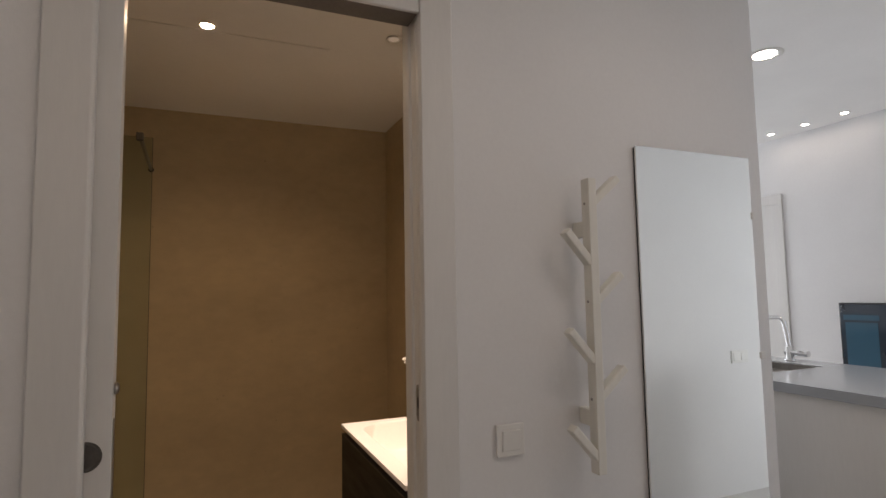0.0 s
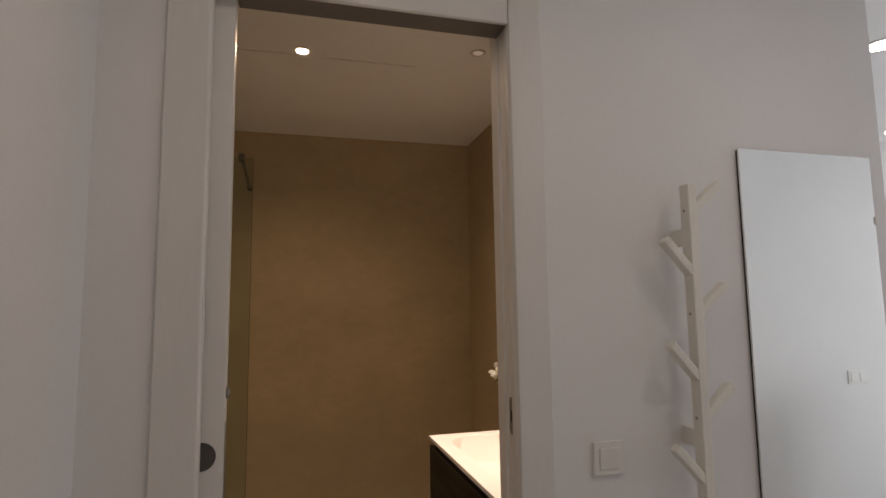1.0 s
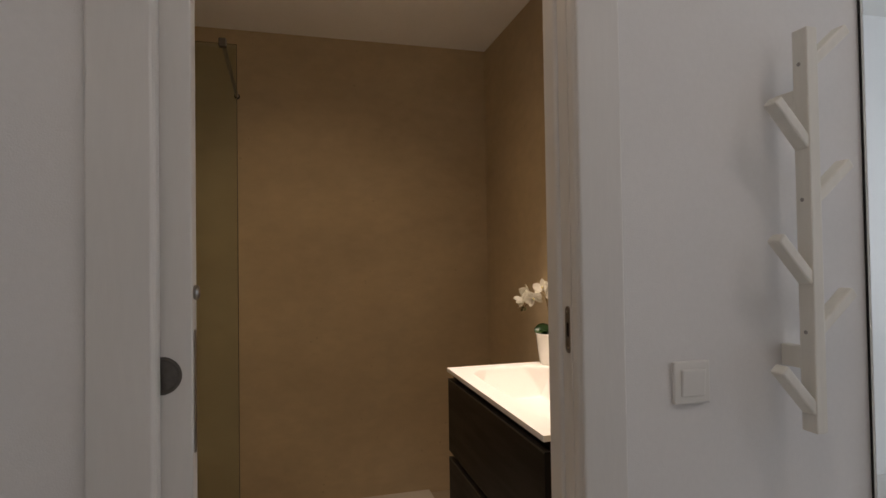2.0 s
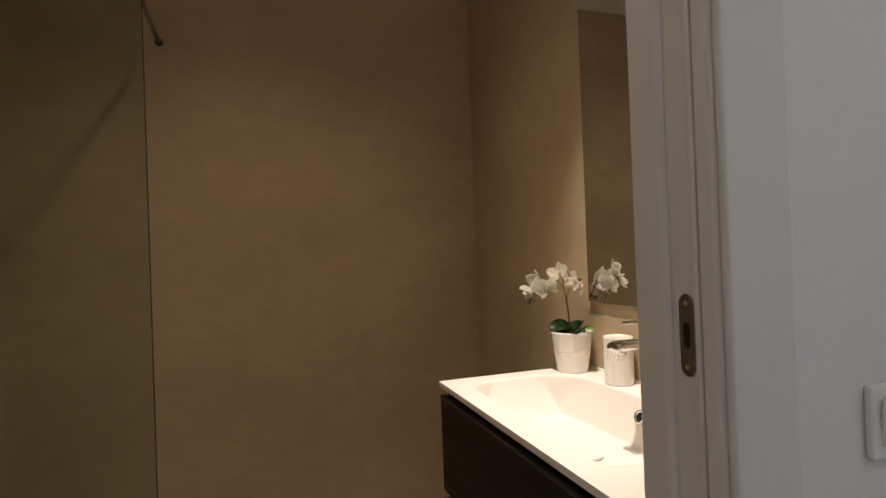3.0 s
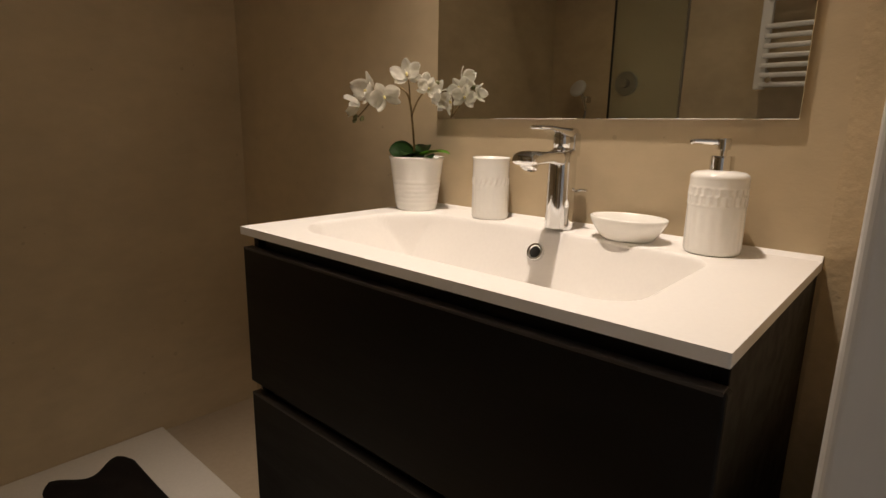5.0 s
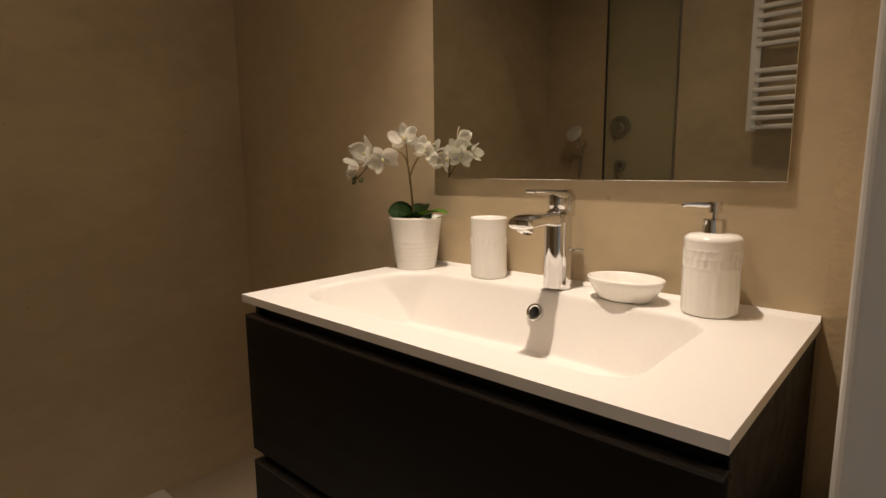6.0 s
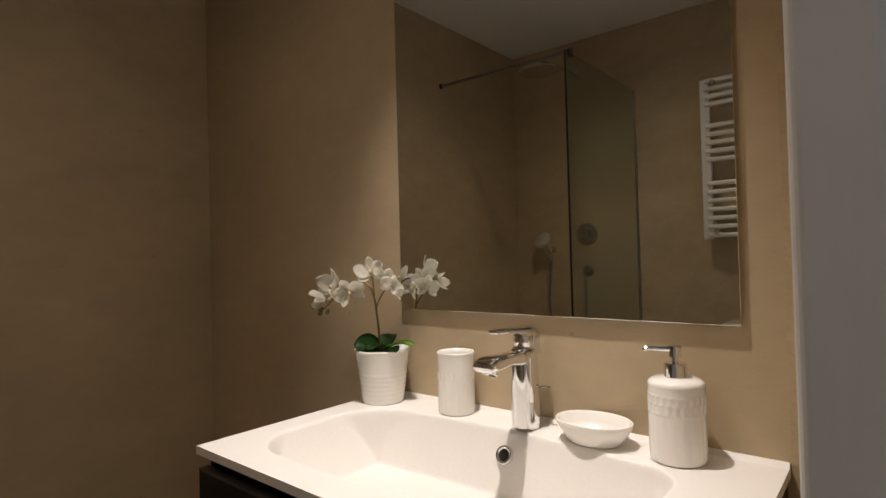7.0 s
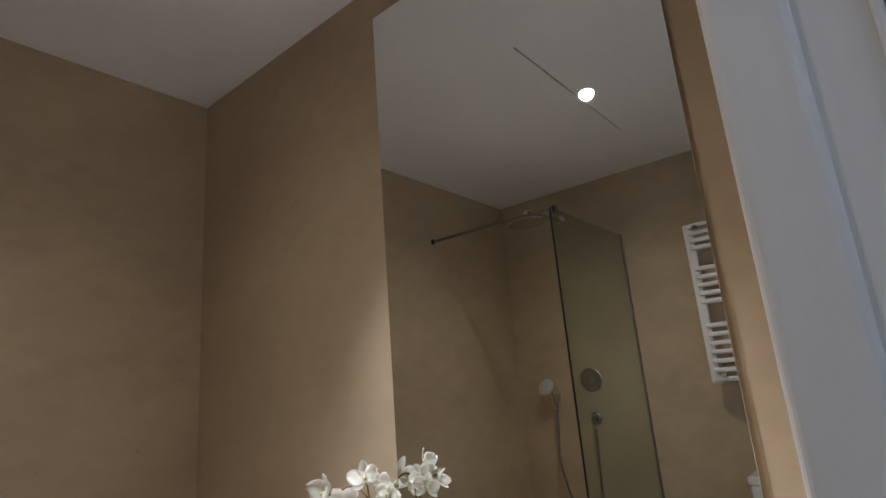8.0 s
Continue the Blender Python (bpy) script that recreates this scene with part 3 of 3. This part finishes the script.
def flower(parent, at, facing, size, roll=0.0, openness=0.25):
    """A moth orchid bloom: two broad petals, three sepals, a small lip."""
    m = look(at, Vector(at) - Vector(facing), roll)
    bm = bmesh.new()
    for angle, length, width, lift in ((8, 0.52, 0.56, 0.02), (172, 0.52, 0.56, 0.02), (90, 0.5, 0.34, -0.04), (215, 0.5, 0.32, -0.04), (325, 0.5, 0.32, -0.04)):
        p = petal(length * size, width * size, openness + random.uniform(-0.15, 0.2))
        p.transform(m @ pose(0, 0, lift * size, 0, 0, angle + random.uniform(-8, 8)) @ pose(0.03 * size, 0, 0, random.uniform(-14, 14), -8 + random.uniform(-10, 10)))
        add(bm, p)
    bloom = part("flower", bm, PETAL, parent, "white silk orchid bloom", smooth=True)
    lip = lathe(((0.0, 0), (0.035 * size, 0.03 * size), (0.055 * size, 0.09 * size), (0.03 * size, 0.15 * size), (0.0, 0.16 * size)), n=12, turn=Matrix.Diagonal((0.8, 1.25, 1, 1)))
    lip.transform(m)
    part("lip", lip, LIP, bloom, "pale yellow flower lip", smooth=True)
    return bloom


def leaf(length, width, rise, droop):
    bm = bmesh.new()
    nu, nv = 14, 8
    grid = []
    for i in range(nu + 1):
        u = i / nu
        w = width * (math.sin(math.pi * (0.1 + 0.9 * u) ** 0.9) ** 0.6 if u < 1 else 0.02)
        row = []
        for j in range(nv + 1):
            v = 2 * j / nv - 1
            row.append(bm.verts.new((length * u, w * v / 2, rise * u - droop * u * u + 0.12 * w * v * v)))
        grid.append(row)
    for i in range(nu):
        for j in range(nv):
            bm.faces.new((grid[i][j], grid[i + 1][j], grid[i + 1][j + 1], grid[i][j + 1]))
    bmesh.ops.solidify(bm, geom=bm.faces[:], thickness=0.0014)
    return bm


def orchid():
    x, y = -0.068, 0.753
    base = thing("potted_orchid", x, y, 0.80, "white artificial orchid in a ribbed white pot on the basin", "potted plant")

    def ribs(a, z):
        return 1 + (0.013 * abs(math.sin(z * 330)) if 0.0095 < z < 0.067 else 0)
    prof = [(0.0, 0.0), (0.0425, 0.0), (0.044, 0.002)] + [(0.044 + 0.0155 * z / 0.115, z) for z in np.arange(0.004, 0.110, 0.0014)]
    prof += [(0.0605, 0.111), (0.0608, 0.115), (0.0580, 0.1155), (0.0560, 0.100), (0.0, 0.099)]
    pot = part("pot", lathe(prof, (x, y, 0.80), 64, ribs), CERAMIC, base, "ribbed white ceramic pot", smooth=True)
    part("bark", lathe(((0.0550, 0.0995), (0.053, 0.102), (0.025, 0.105), (0.0, 0.106)), (x, y, 0.80), 32), MOSS, base, "brown potting bark")
    for yaw, length, width, rise, droop in ((135, 0.060, 0.062, 0.050, 0.020), (-70, 0.078, 0.052, 0.050, 0.036), (-110, 0.070, 0.046, 0.032, 0.026), (20, 0.055, 0.044, 0.060, 0.03), (195, 0.058, 0.046, 0.046, 0.036)):
        b = leaf(length, width, rise, droop)
        b.transform(pose(x, y, 0.908, 0, 0, yaw) @ pose(0, 0, 0, -48 if yaw == 135 else 0))
        # the leaf at -70 gets its light through the brighter green
        part("leaf", b, LEAF_LIT if yaw == -70 else LEAF, base, "green leaf in the lit tone" if yaw == -70 else "", smooth=True)
    main = smoothed(((x, y + 0.005, 0.90), (x - 0.002, y + 0.010, 0.97), (x - 0.012, y + 0.010, 1.03), (x - 0.019, y + 0.022, 1.055), (x - 0.026, y + 0.052, 1.062), (x - 0.034, y + 0.087, 1.048), (x - 0.042, y + 0.122, 1.016), (x - 0.046, y + 0.143, 0.998)), 8)
    part("stem", tube(main, 0.0026, 0.0014, 8), STEM, base, smooth=True)
    part("stem", tube(smoothed(((x - 0.007, y + 0.010, 1.00), (x - 0.012, y - 0.012, 1.03), (x - 0.010, y - 0.033, 1.052), (x + 0.006, y - 0.042, 1.066)), 8), 0.0020, 0.0013, 8), STEM, base, smooth=True)
    part("stem", tube(smoothed(((x - 0.011, y + 0.010, 1.03), (x - 0.016, y + 0.008, 1.06), (x - 0.022, y + 0.007, 1.085)), 6), 0.0018, 0.0013, 8), STEM, base, smooth=True)
    # the sprays lean out from the wall
    fx, fy = x - 0.022, y - 0.024
    flower(base, (fx - 0.012, fy + 0.020, 1.082), (-0.65, -0.45, 0.35), 0.066, 10, 0.35)
    flower(base, (fx - 0.022, fy + 0.080, 1.040), (-0.45, -0.65, -0.2), 0.068, 25)
    flower(base, (fx - 0.030, fy + 0.122, 1.050), (-0.75, 0.15, 0.25), 0.080, -15, 0.6)
    flower(base, (fx - 0.036, fy + 0.152, 1.026), (-0.6, 0.45, -0.15), 0.060, 40, 0.7)
    flower(base, (fx + 0.002, fy - 0.030, 1.054), (-0.55, -0.35, 0.1), 0.046, -20, 0.45)
    flower(base, (fx + 0.028, fy - 0.016, 1.044), (0.8, -0.5, 0.05), 0.056, 12)
    flower(base, (fx + 0.024, fy + 0.004, 1.066), (0.8, -0.4, 0.3), 0.052, -30)
    for k, (dx, dy, dz) in enumerate(((-0.030, 0.146, 0.994), (-0.036, 0.164, 0.990), (-0.028, 0.172, 0.998), (0.020, -0.034, 1.066))):
        part("bud", lathe(((0.0, -0.007), (0.0042, -0.004), (0.0050, 0.0), (0.0036, 0.005), (0.0, 0.008)), (fx + dx, fy + dy, dz), 12, turn=pose(0, 0, 0, 20 * k, 30)), BUD, base, smooth=True)


orchid()


# ---- mirror over the basin ----
cabinet = thing("basin_mirror", -0.012, 0.4, 1.0, "frameless rectangular mirror hung over the washbasin", "mirror")
part("backing", block((-0.0042, 0.058, 1.004), (-0.0002, 0.742, 2.194)), PLASTIC, cabinet)
part("mirror_glass", block((-0.0095, 0.054, 0.997), (-0.0044, 0.748, 2.198), 0.0008), SILVER, cabinet)


# ---- shower ----
tray = thing("shower_tray", -1.13, 1.24, 0, "flat white textured shower tray along the back wall", "shower tray", "", "")
bm = block((LEFT + 0.002, 0.86, 0.001), (-0.338, BACK - 0.002, 0.018), 0.004)
part("tray", bm, TRAY, tray)
part("drain_cover", block((-1.60, 1.18, 0.0182), (-1.48, 1.30, 0.0215), 0.002), CHROME, tray, "square chrome drain cover")

screen = thing("shower_screen", -1.55, 0.885, 0.018, "fixed clear glass shower screen with a black edge", "shower screen")
pane = part("pane", block((LEFT + 0.012, 0.904, 0.020), (-1.1825, 0.912, 1.960), 0.001), GLASS, screen)
pane.visible_shadow = False
# opaque black strip paints the dark look of the pane's free edge
part("edge_strip", block((-1.1824, 0.9038, 0.020), (-1.1812, 0.9122, 1.960)), GLASS_EDGE, screen, "black strip for the dark look of the glass edge")
part("wall_profile", block((LEFT + 0.0005, 0.898, 0.019), (LEFT + 0.014, 0.9035, 1.965), 0.001), STEEL, screen, "slim pale metal wall profile")
part("support_bar", tube(((-1.228, 0.908, 1.968), (-1.252, BACK - 0.002, 1.985)), 0.0075, n=14), STEEL, screen, "metal support bar to the back wall")
part("clamp", block((-1.240, 0.897, 1.945), (-1.214, 0.919, 1.977), 0.003), FITTING, screen, "metal glass clamp")
part("bar_rose", lathe(((0.013, 0), (0.013, 0.010), (0.010, 0.012)), (-1.252, BACK, 1.985), 20, turn=pose(0, 0, 0, 90)), FITTING, screen)

rain = thing("rain_shower", LEFT, 1.26, 2.09, "round chrome rain shower head on a wall arm", "shower head")
part("arm", tube(smoothed(((LEFT, 1.24, 2.125), (-1.75, 1.25, 2.125), (-1.62, 1.26, 2.122), (-1.57, 1.247, 2.10), (-1.565, 1.245, 2.075)), 6), 0.010, n=14), CHROME, rain)
part("wall_rose", lathe(((0.028, 0), (0.028, 0.006), (0.022, 0.010)), (LEFT, 1.24, 2.125), 28, turn=pose(0, 0, 0, 0, 90)), CHROME, rain)
part("spray_head", lathe(((0.0, 0.0), (0.098, 0.0), (0.105, 0.004), (0.104, 0.010), (0.06, 0.016), (0.022, 0.026), (0.016, 0.045), (0.0, 0.046)), (-1.565, 1.245, 2.040), 48), CHROME, rain)

hand_set = thing("hand_shower", LEFT, 1.39, 1.1, "chrome and white hand shower hanging on its wall holder", "hand shower")
part("holder", block((LEFT, 1.380, 1.125), (LEFT + 0.055, 1.405, 1.160), 0.006), CHROME, hand_set)
hs = lathe(((0.0, 0.0), (0.042, 0.0), (0.048, 0.006), (0.046, 0.016), (0.030, 0.026), (0.0, 0.028)), n=32)
hs.transform(pose(LEFT + 0.105, 1.415, 1.203, 0, 62, 10) @ pose(0, 0, 0, 180))
part("spray_face", hs, SPRAY, hand_set, "pale round spray face", smooth=True)
part("handle", tube(smoothed(((LEFT + 0.09, 1.42, 1.21), (LEFT + 0.065, 1.40, 1.16), (LEFT + 0.045, 1.388, 1.085))), 0.012, 0.010), CHROME, hand_set)
part("hose", tube(smoothed(((LEFT + 0.045, 1.388, 1.085), (LEFT + 0.055, 1.392, 0.98), (LEFT + 0.06, 1.395, 0.78), (LEFT + 0.055, 1.33, 0.55), (LEFT + 0.045, 1.24, 0.45), (LEFT + 0.04, 1.205, 0.60), (LEFT + 0.035, 1.192, 0.97)), 8), 0.0065), STEEL, hand_set, "flexible metal hose")
for z, label in ((1.222, "chrome shower thermostat with a round wall plate"), (1.02, "chrome shower outlet with a round wall plate")):
    r = 0.062 if z > 1.1 else 0.032
    valve = thing("shower_valve", LEFT, 1.192, z, label, "shower valve")
    part("wall_plate", lathe(((r, 0), (r, 0.006), (r - 0.004, 0.009), (0.0, 0.009)), (LEFT, 1.192, z), 40, turn=pose(0, 0, 0, 0, 90)), VALVE, valve)
    part("knob", lathe(((0.024, 0.009), (0.024, 0.045), (0.021, 0.049), (0.0, 0.049)) if z > 1.1 else ((0.014, 0.009), (0.014, 0.035), (0.0, 0.035)), (LEFT, 1.192, z), 28, turn=pose(0, 0, 0, 0, 90)), VALVE, valve)

mat = thing("bath_mat", -0.52, 1.3, 0.018, "dark brown towelling bath mat rumpled on the shower tray", "bath mat")
bm = bmesh.new()
nu, nv = 44, 44
grid = []
for i in range(nu + 1):
    row = []
    for j in range(nv + 1):
        u, v = i / nu, j / nv
        px, py = -0.695 + 0.225 * u + 0.02 * (1 - v) * u, 0.88 + 0.67 * v
        edge = min(u, 1 - u, v, 1 - v)
        py -= 0.055 * math.sin(math.pi * u) ** 2 * max(v - 0.6, 0) / 0.4
        px += 0.010 * math.sin(math.pi * v) * (1 - 2 * u)
        if v > 0.9:
            px += 0.06 * (0.5 - u) * ((v - 0.9) / 0.1) ** 2
        pz = 0.0245 + 0.010 * min(edge / 0.05, 1) + 0.006 * noise.noise((5 * u, 9 * v, 0.3)) * min(edge / 0.1, 1)
        row.append(bm.verts.new((px, py, pz)))
    grid.append(row)
for i in range(nu):
    for j in range(nv):
        bm.faces.new((grid[i][j], grid[i + 1][j], grid[i + 1][j + 1], grid[i][j + 1]))
bmesh.ops.solidify(bm, geom=bm.faces[:], thickness=0.006)
part("mat_cloth", bm, CLOTH, mat, smooth=True)

# ---- towel radiator ----
rad = thing("towel_radiator", -1.850, 0.30, 1.17, "white enamelled ladder towel radiator with three groups of bars", "radiator")
for y in (0.538, 0.085):
    part("upright", block((-1.865, y - 0.021, 1.165), (-1.835, y + 0.021, 1.905), 0.005), RADIATOR, rad)
    for z in (1.24, 1.83):
        part("bracket", block((LEFT, y - 0.010, z - 0.012), (-1.865, y + 0.010, z + 0.012), 0.002), RADIATOR, rad)
for z0, z1, n in ((1.785, 1.892, 4), (1.530, 1.685, 5), (1.182, 1.420, 7)):
    for k in range(n):
        z = z0 + (z1 - z0) * k / (n - 1)
        part("bar", block((-1.842, 0.080, z - 0.010), (-1.818, 0.537, z + 0.010), 0.006, 2), RADIATOR, rad)
for z in (1.20, 1.875):
    part("valve_cap", lathe(((0.013, 0), (0.013, 0.02), (0.010, 0.024), (0, 0.024)), (-1.818, 0.495, z), 20, turn=pose(0, 0, 0, 0, 90)), CHROME, rad)

cistern = thing("toilet_cistern", LEFT, 0.28, 0.38, "white ceramic toilet cistern fixed to the wall", "cistern")
part("tank", block((LEFT, 0.105, 0.38), (-1.785, 0.478, 0.752), 0.014, 4), CERAMIC, cistern, smooth=False)
part("lid", block((LEFT, 0.100, 0.7525), (-1.780, 0.483, 0.786), 0.008, 3), CERAMIC, cistern)
part("flush_button", lathe(((0.020, 0.786), (0.020, 0.790), (0.016, 0.792), (0.0, 0.792)), (-1.865, 0.28, 0), 28), CHROME, cistern, "round chrome flush button")


# ---- recessed lamps ----
def downlight(x, y, z, r, glow, group):
    base = thing("recessed_spotlight", x, y, z, "small round white recessed ceiling spotlight, lit", "ceiling light", group)
    part("trim_ring", lathe(((r, -0.0005), (r, -0.003), (r * 0.90, -0.005), (r * 0.72, -0.004), (r * 0.66, -0.0005)), (x, y, z), 36), PLASTIC, base)
    part("lens", lathe(((r * 0.64, -0.0006), (r * 0.64, -0.0016), (0.0, -0.0022)), (x, y, z), 30), glow, base, "glowing lamp lens")


downlight(-0.99, 0.592, BATH_TOP, 0.034, BULB, "bathroom spotlights")
downlight(-0.33, 0.455, BATH_TOP, 0.030, SPOTLENS, "bathroom spotlights")
# unseen fixtures added where the two hall fill lamps hang
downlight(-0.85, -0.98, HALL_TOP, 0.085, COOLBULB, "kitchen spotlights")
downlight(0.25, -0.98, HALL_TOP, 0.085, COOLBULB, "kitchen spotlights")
downlight(1.59, 0.33, HALL_TOP, 0.085, COOLBULB, "kitchen spotlights")
for y in (1.30, 1.04, 0.77):
    downlight(2.97, y, HALL_TOP, 0.034, COOLBULB, "kitchen spotlights")


# ---- hall things ----
def coat_rack():
    x, wall = -0.008, HALL
    base = thing("coat_rack", x, wall, 0.83, "white painted wooden vertical wall coat rack with six pegs", "coat rack")
    part("rail", block((x - 0.0135, wall - 0.081, 0.846), (x + 0.0135, wall - 0.047, 1.638), 0.003), RACK, base)
    for z in (1.500, 0.988):
        part("spacer", block((x - 0.010, wall - 0.0472, z - 0.022), (x + 0.012, wall, z + 0.022), 0.002), RACK, base)
    for z in (1.568, 1.300, 1.040):
        part("screw", lathe(((0.004, 0), (0.004, 0.001), (0.0, 0.0012)), (x - 0.0135, wall - 0.062, z), 12, turn=pose(0, 0, 0, 0, -90)), STEEL, base)
    for side, lean, roots in ((-1, -42, (1.405, 1.140, 0.888)), (1, 50, (1.570, 1.300, 1.043))):
        for z in roots:
            peg = block((-0.011, -0.015, 0.0), (0.011, 0.015, 0.116), 0.004)
            peg.transform(pose(x + side * 0.006, wall - 0.064, z, 0, lean))
            part("peg", peg, RACK, base)


coat_rack()

glass = thing("hall_mirror", 0.446, HALL, 0.05, "tall frameless mirror clipped to the hall wall", "mirror")
part("mirror_glass", block((0.212, HALL - 0.014, 0.02), (0.702, HALL - 0.008, 1.766), 0.001), SILVER, glass)
part("backing", block((0.215, HALL - 0.0078, 0.025), (0.699, HALL - 0.0002, 1.762)), BLACK, glass)
for x0, x1, z in ((0.698, 0.709, 1.57), (0.699, 0.722, 1.108)):
    part("clip", block((x0, HALL - 0.018, z - 0.012), (x1, HALL, z + 0.012), 0.002), PLASTIC, glass, "clear plastic mirror clip")


def rocker_switch(x, y, z, facing, gangs, label, category):
    """A wall switch plate with rockers; facing -1 looks towards -y."""
    base = thing("wall_switch", x, y, z, label, category)
    w = 0.041 + 0.0355 * (gangs - 1)
    f = facing
    part("plate", block((x - w, min(y, y + f * 0.009), z - 0.041), (x + w, max(y, y + f * 0.009), z + 0.041), 0.003), PLASTIC, base)
    for g in range(gangs):
        cx = x + (g - (gangs - 1) / 2) * 0.071
        rocker = block((cx - 0.027, min(f * 0.008, f * 0.014) + y, z - 0.027), (cx + 0.027, max(f * 0.008, f * 0.014) + y, z + 0.027), 0.003)
        bmesh.ops.rotate(rocker, verts=rocker.verts[:], cent=(cx, y + f * 0.009, z), matrix=Matrix.Rotation(radians(4), 3, "X"))
        part("rocker", rocker, PLASTIC, base)


rocker_switch(-0.242, HALL, 0.947, -1, 1, "white square light switch on the hall wall", "light switch")
rocker_switch(2.29, HALL_BACK, 0.875, 1, 2, "white double light switch on the wall opposite", "light switch")

# ---- kitchen seen past the end of the wall ----
island = thing("kitchen_counter", 1.58, 0.7, 0, "white kitchen counter with plain panels", "kitchen counter")
part("carcass", block((1.24, -0.31, 0.0), (1.93, 1.90, 0.90), 0.002), LACQUER, island)
part("end_panel", block((1.222, -0.33, 0.0), (1.2395, 1.90, 0.90), 0.002), LACQUER, island)
top = thing("worktop", 1.58, 0.7, 0.9, "pale grey quartz worktop with a sink cut-out", "worktop")
bm = block((1.20, -0.34, 0.901), (1.96, 0.27, 0.942), 0.002)
add(bm, block((1.20, 0.80, 0.901), (1.96, 1.92, 0.942), 0.002))
add(bm, block((1.20, 0.2705, 0.901), (1.40, 0.7995, 0.942), 0.002))
add(bm, block((1.78, 0.2705, 0.901), (1.96, 0.7995, 0.942), 0.002))
part("slab", bm, WORKTOP, top)
sink = thing("kitchen_sink", 1.59, 0.53, 0.9015, "brushed steel kitchen sink let into the worktop", "sink")
bm = block((1.402, 0.272, 0.902), (1.778, 0.290, 0.938))
for lo, hi in (((1.402, 0.78, 0.902), (1.778, 0.798, 0.938)), ((1.402, 0.29, 0.902), (1.415, 0.78, 0.938)), ((1.765, 0.29, 0.902), (1.778, 0.78, 0.938)), ((1.415, 0.29, 0.902), (1.765, 0.78, 0.906))):
    add(bm, block(lo, hi))
part("bowl", bm, STEEL, sink)
mixer = thing("kitchen_tap", 1.87, 0.50, 0.942, "polished chrome kitchen mixer tap with a square spout", "tap")
part("body", lathe(((0.026, 0), (0.026, 0.006), (0.019, 0.010), (0.019, 0.075), (0.0, 0.078)), (1.87, 0.50, 0.942), 28), CHROME, mixer, smooth=True)
part("spout", tube(smoothed(((1.87, 0.50, 1.01), (1.87, 0.52, 1.13), (1.865, 0.53, 1.158), (1.85, 0.545, 1.168), (1.70, 0.575, 1.168)), 8), 0.011, n=14), CHROME, mixer, smooth=True)
part("lever", tube(((1.87, 0.52, 0.985), (1.87, 0.40, 0.985)), 0.016, n=16), CHROME, mixer)

tv = thing("television", 3.05, 0.40, 0.60, "dark glossy flat television on the far kitchen wall", "television")
part("screen", block((3.05, -0.16, 0.61), (3.056, 0.945, 1.205), 0.001), SCREEN, tv)
# window reflection laid on the screen as faintly glowing blue panels
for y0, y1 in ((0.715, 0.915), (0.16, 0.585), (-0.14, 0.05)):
    part("painted_reflection", block((3.0475, y0, 0.63), (3.0498, y1, 1.085), 0.0008), SCREEN_REFLECTION, tv, "glowing blue panel for the window reflected in the screen")
    part("painted_reflection", block((3.0475, y0 - 0.01, 1.10), (3.0498, y1 + 0.01, 1.135), 0.0008), SCREEN_REFLECTION, tv, "glowing blue panel for the window reflected in the screen")
part("housing", block((3.0561, -0.17, 0.60), (3.10, 0.955, 1.215), 0.004), BLACK, tv)
part("wall_bracket", block((3.10, 0.2, 0.75), (FAR, 0.6, 1.05)), BLACK, tv)
far_door = thing("door_2", FAR, 1.9, 0, "plain white closed door in the far kitchen wall", "door", "", "structure")
part("casing", block((FAR - 0.014, 1.37, 0), (FAR, 1.45, 1.98), 0.003), LACQUER, far_door)
part("casing", block((FAR - 0.014, 2.25, 0), (FAR, 2.33, 1.98), 0.003), LACQUER, far_door)
part("casing", block((FAR - 0.014, 1.37, 1.981), (FAR, 2.33, 2.06), 0.003), LACQUER, far_door)
part("door_leaf", block((FAR - 0.008, 1.452, 0.01), (FAR - 0.001, 2.248, 1.979), 0.002), LACQUER, far_door)

pane_set = thing("window_1", 2.0, 6.05, 0.75, "white framed kitchen window", "window", "", "structure")
for lo, hi in (((1.0, 6.02, 0.75), (3.0, 6.08, 0.81)), ((1.0, 6.02, 2.29), (3.0, 6.08, 2.35)), ((1.0, 6.02, 0.81), (1.06, 6.08, 2.29)), ((2.94, 6.02, 0.81), (3.0, 6.08, 2.29)), ((1.97, 6.02, 0.81), (2.03, 6.08, 2.29))):
    part("window_frame", block(lo, hi, 0.004), LACQUER, pane_set)
for x0, x1 in ((1.06, 1.97), (2.03, 2.94)):
    p = part("window_pane", block((x0, 6.048, 0.81), (x1, 6.052, 2.29)), GLASS, pane_set)
    p.visible_shadow = False

side_set = thing("window_2", FAR + 0.05, -0.93, 0.30, "tall white framed window", "window", "", "structure")
for lo, hi in (((FAR + 0.02, -1.37, 0.30), (FAR + 0.08, -0.49, 0.36)), ((FAR + 0.02, -1.37, 2.14), (FAR + 0.08, -0.49, 2.20)), ((FAR + 0.02, -1.37, 0.36), (FAR + 0.08, -1.31, 2.14)), ((FAR + 0.02, -0.55, 0.36), (FAR + 0.08, -0.49, 2.14))):
    part("window_frame", block(lo, hi, 0.004), LACQUER, side_set)
p = part("window_pane", block((FAR + 0.048, -1.31, 0.36), (FAR + 0.052, -0.55, 2.14)), GLASS, side_set)
p.visible_shadow = False
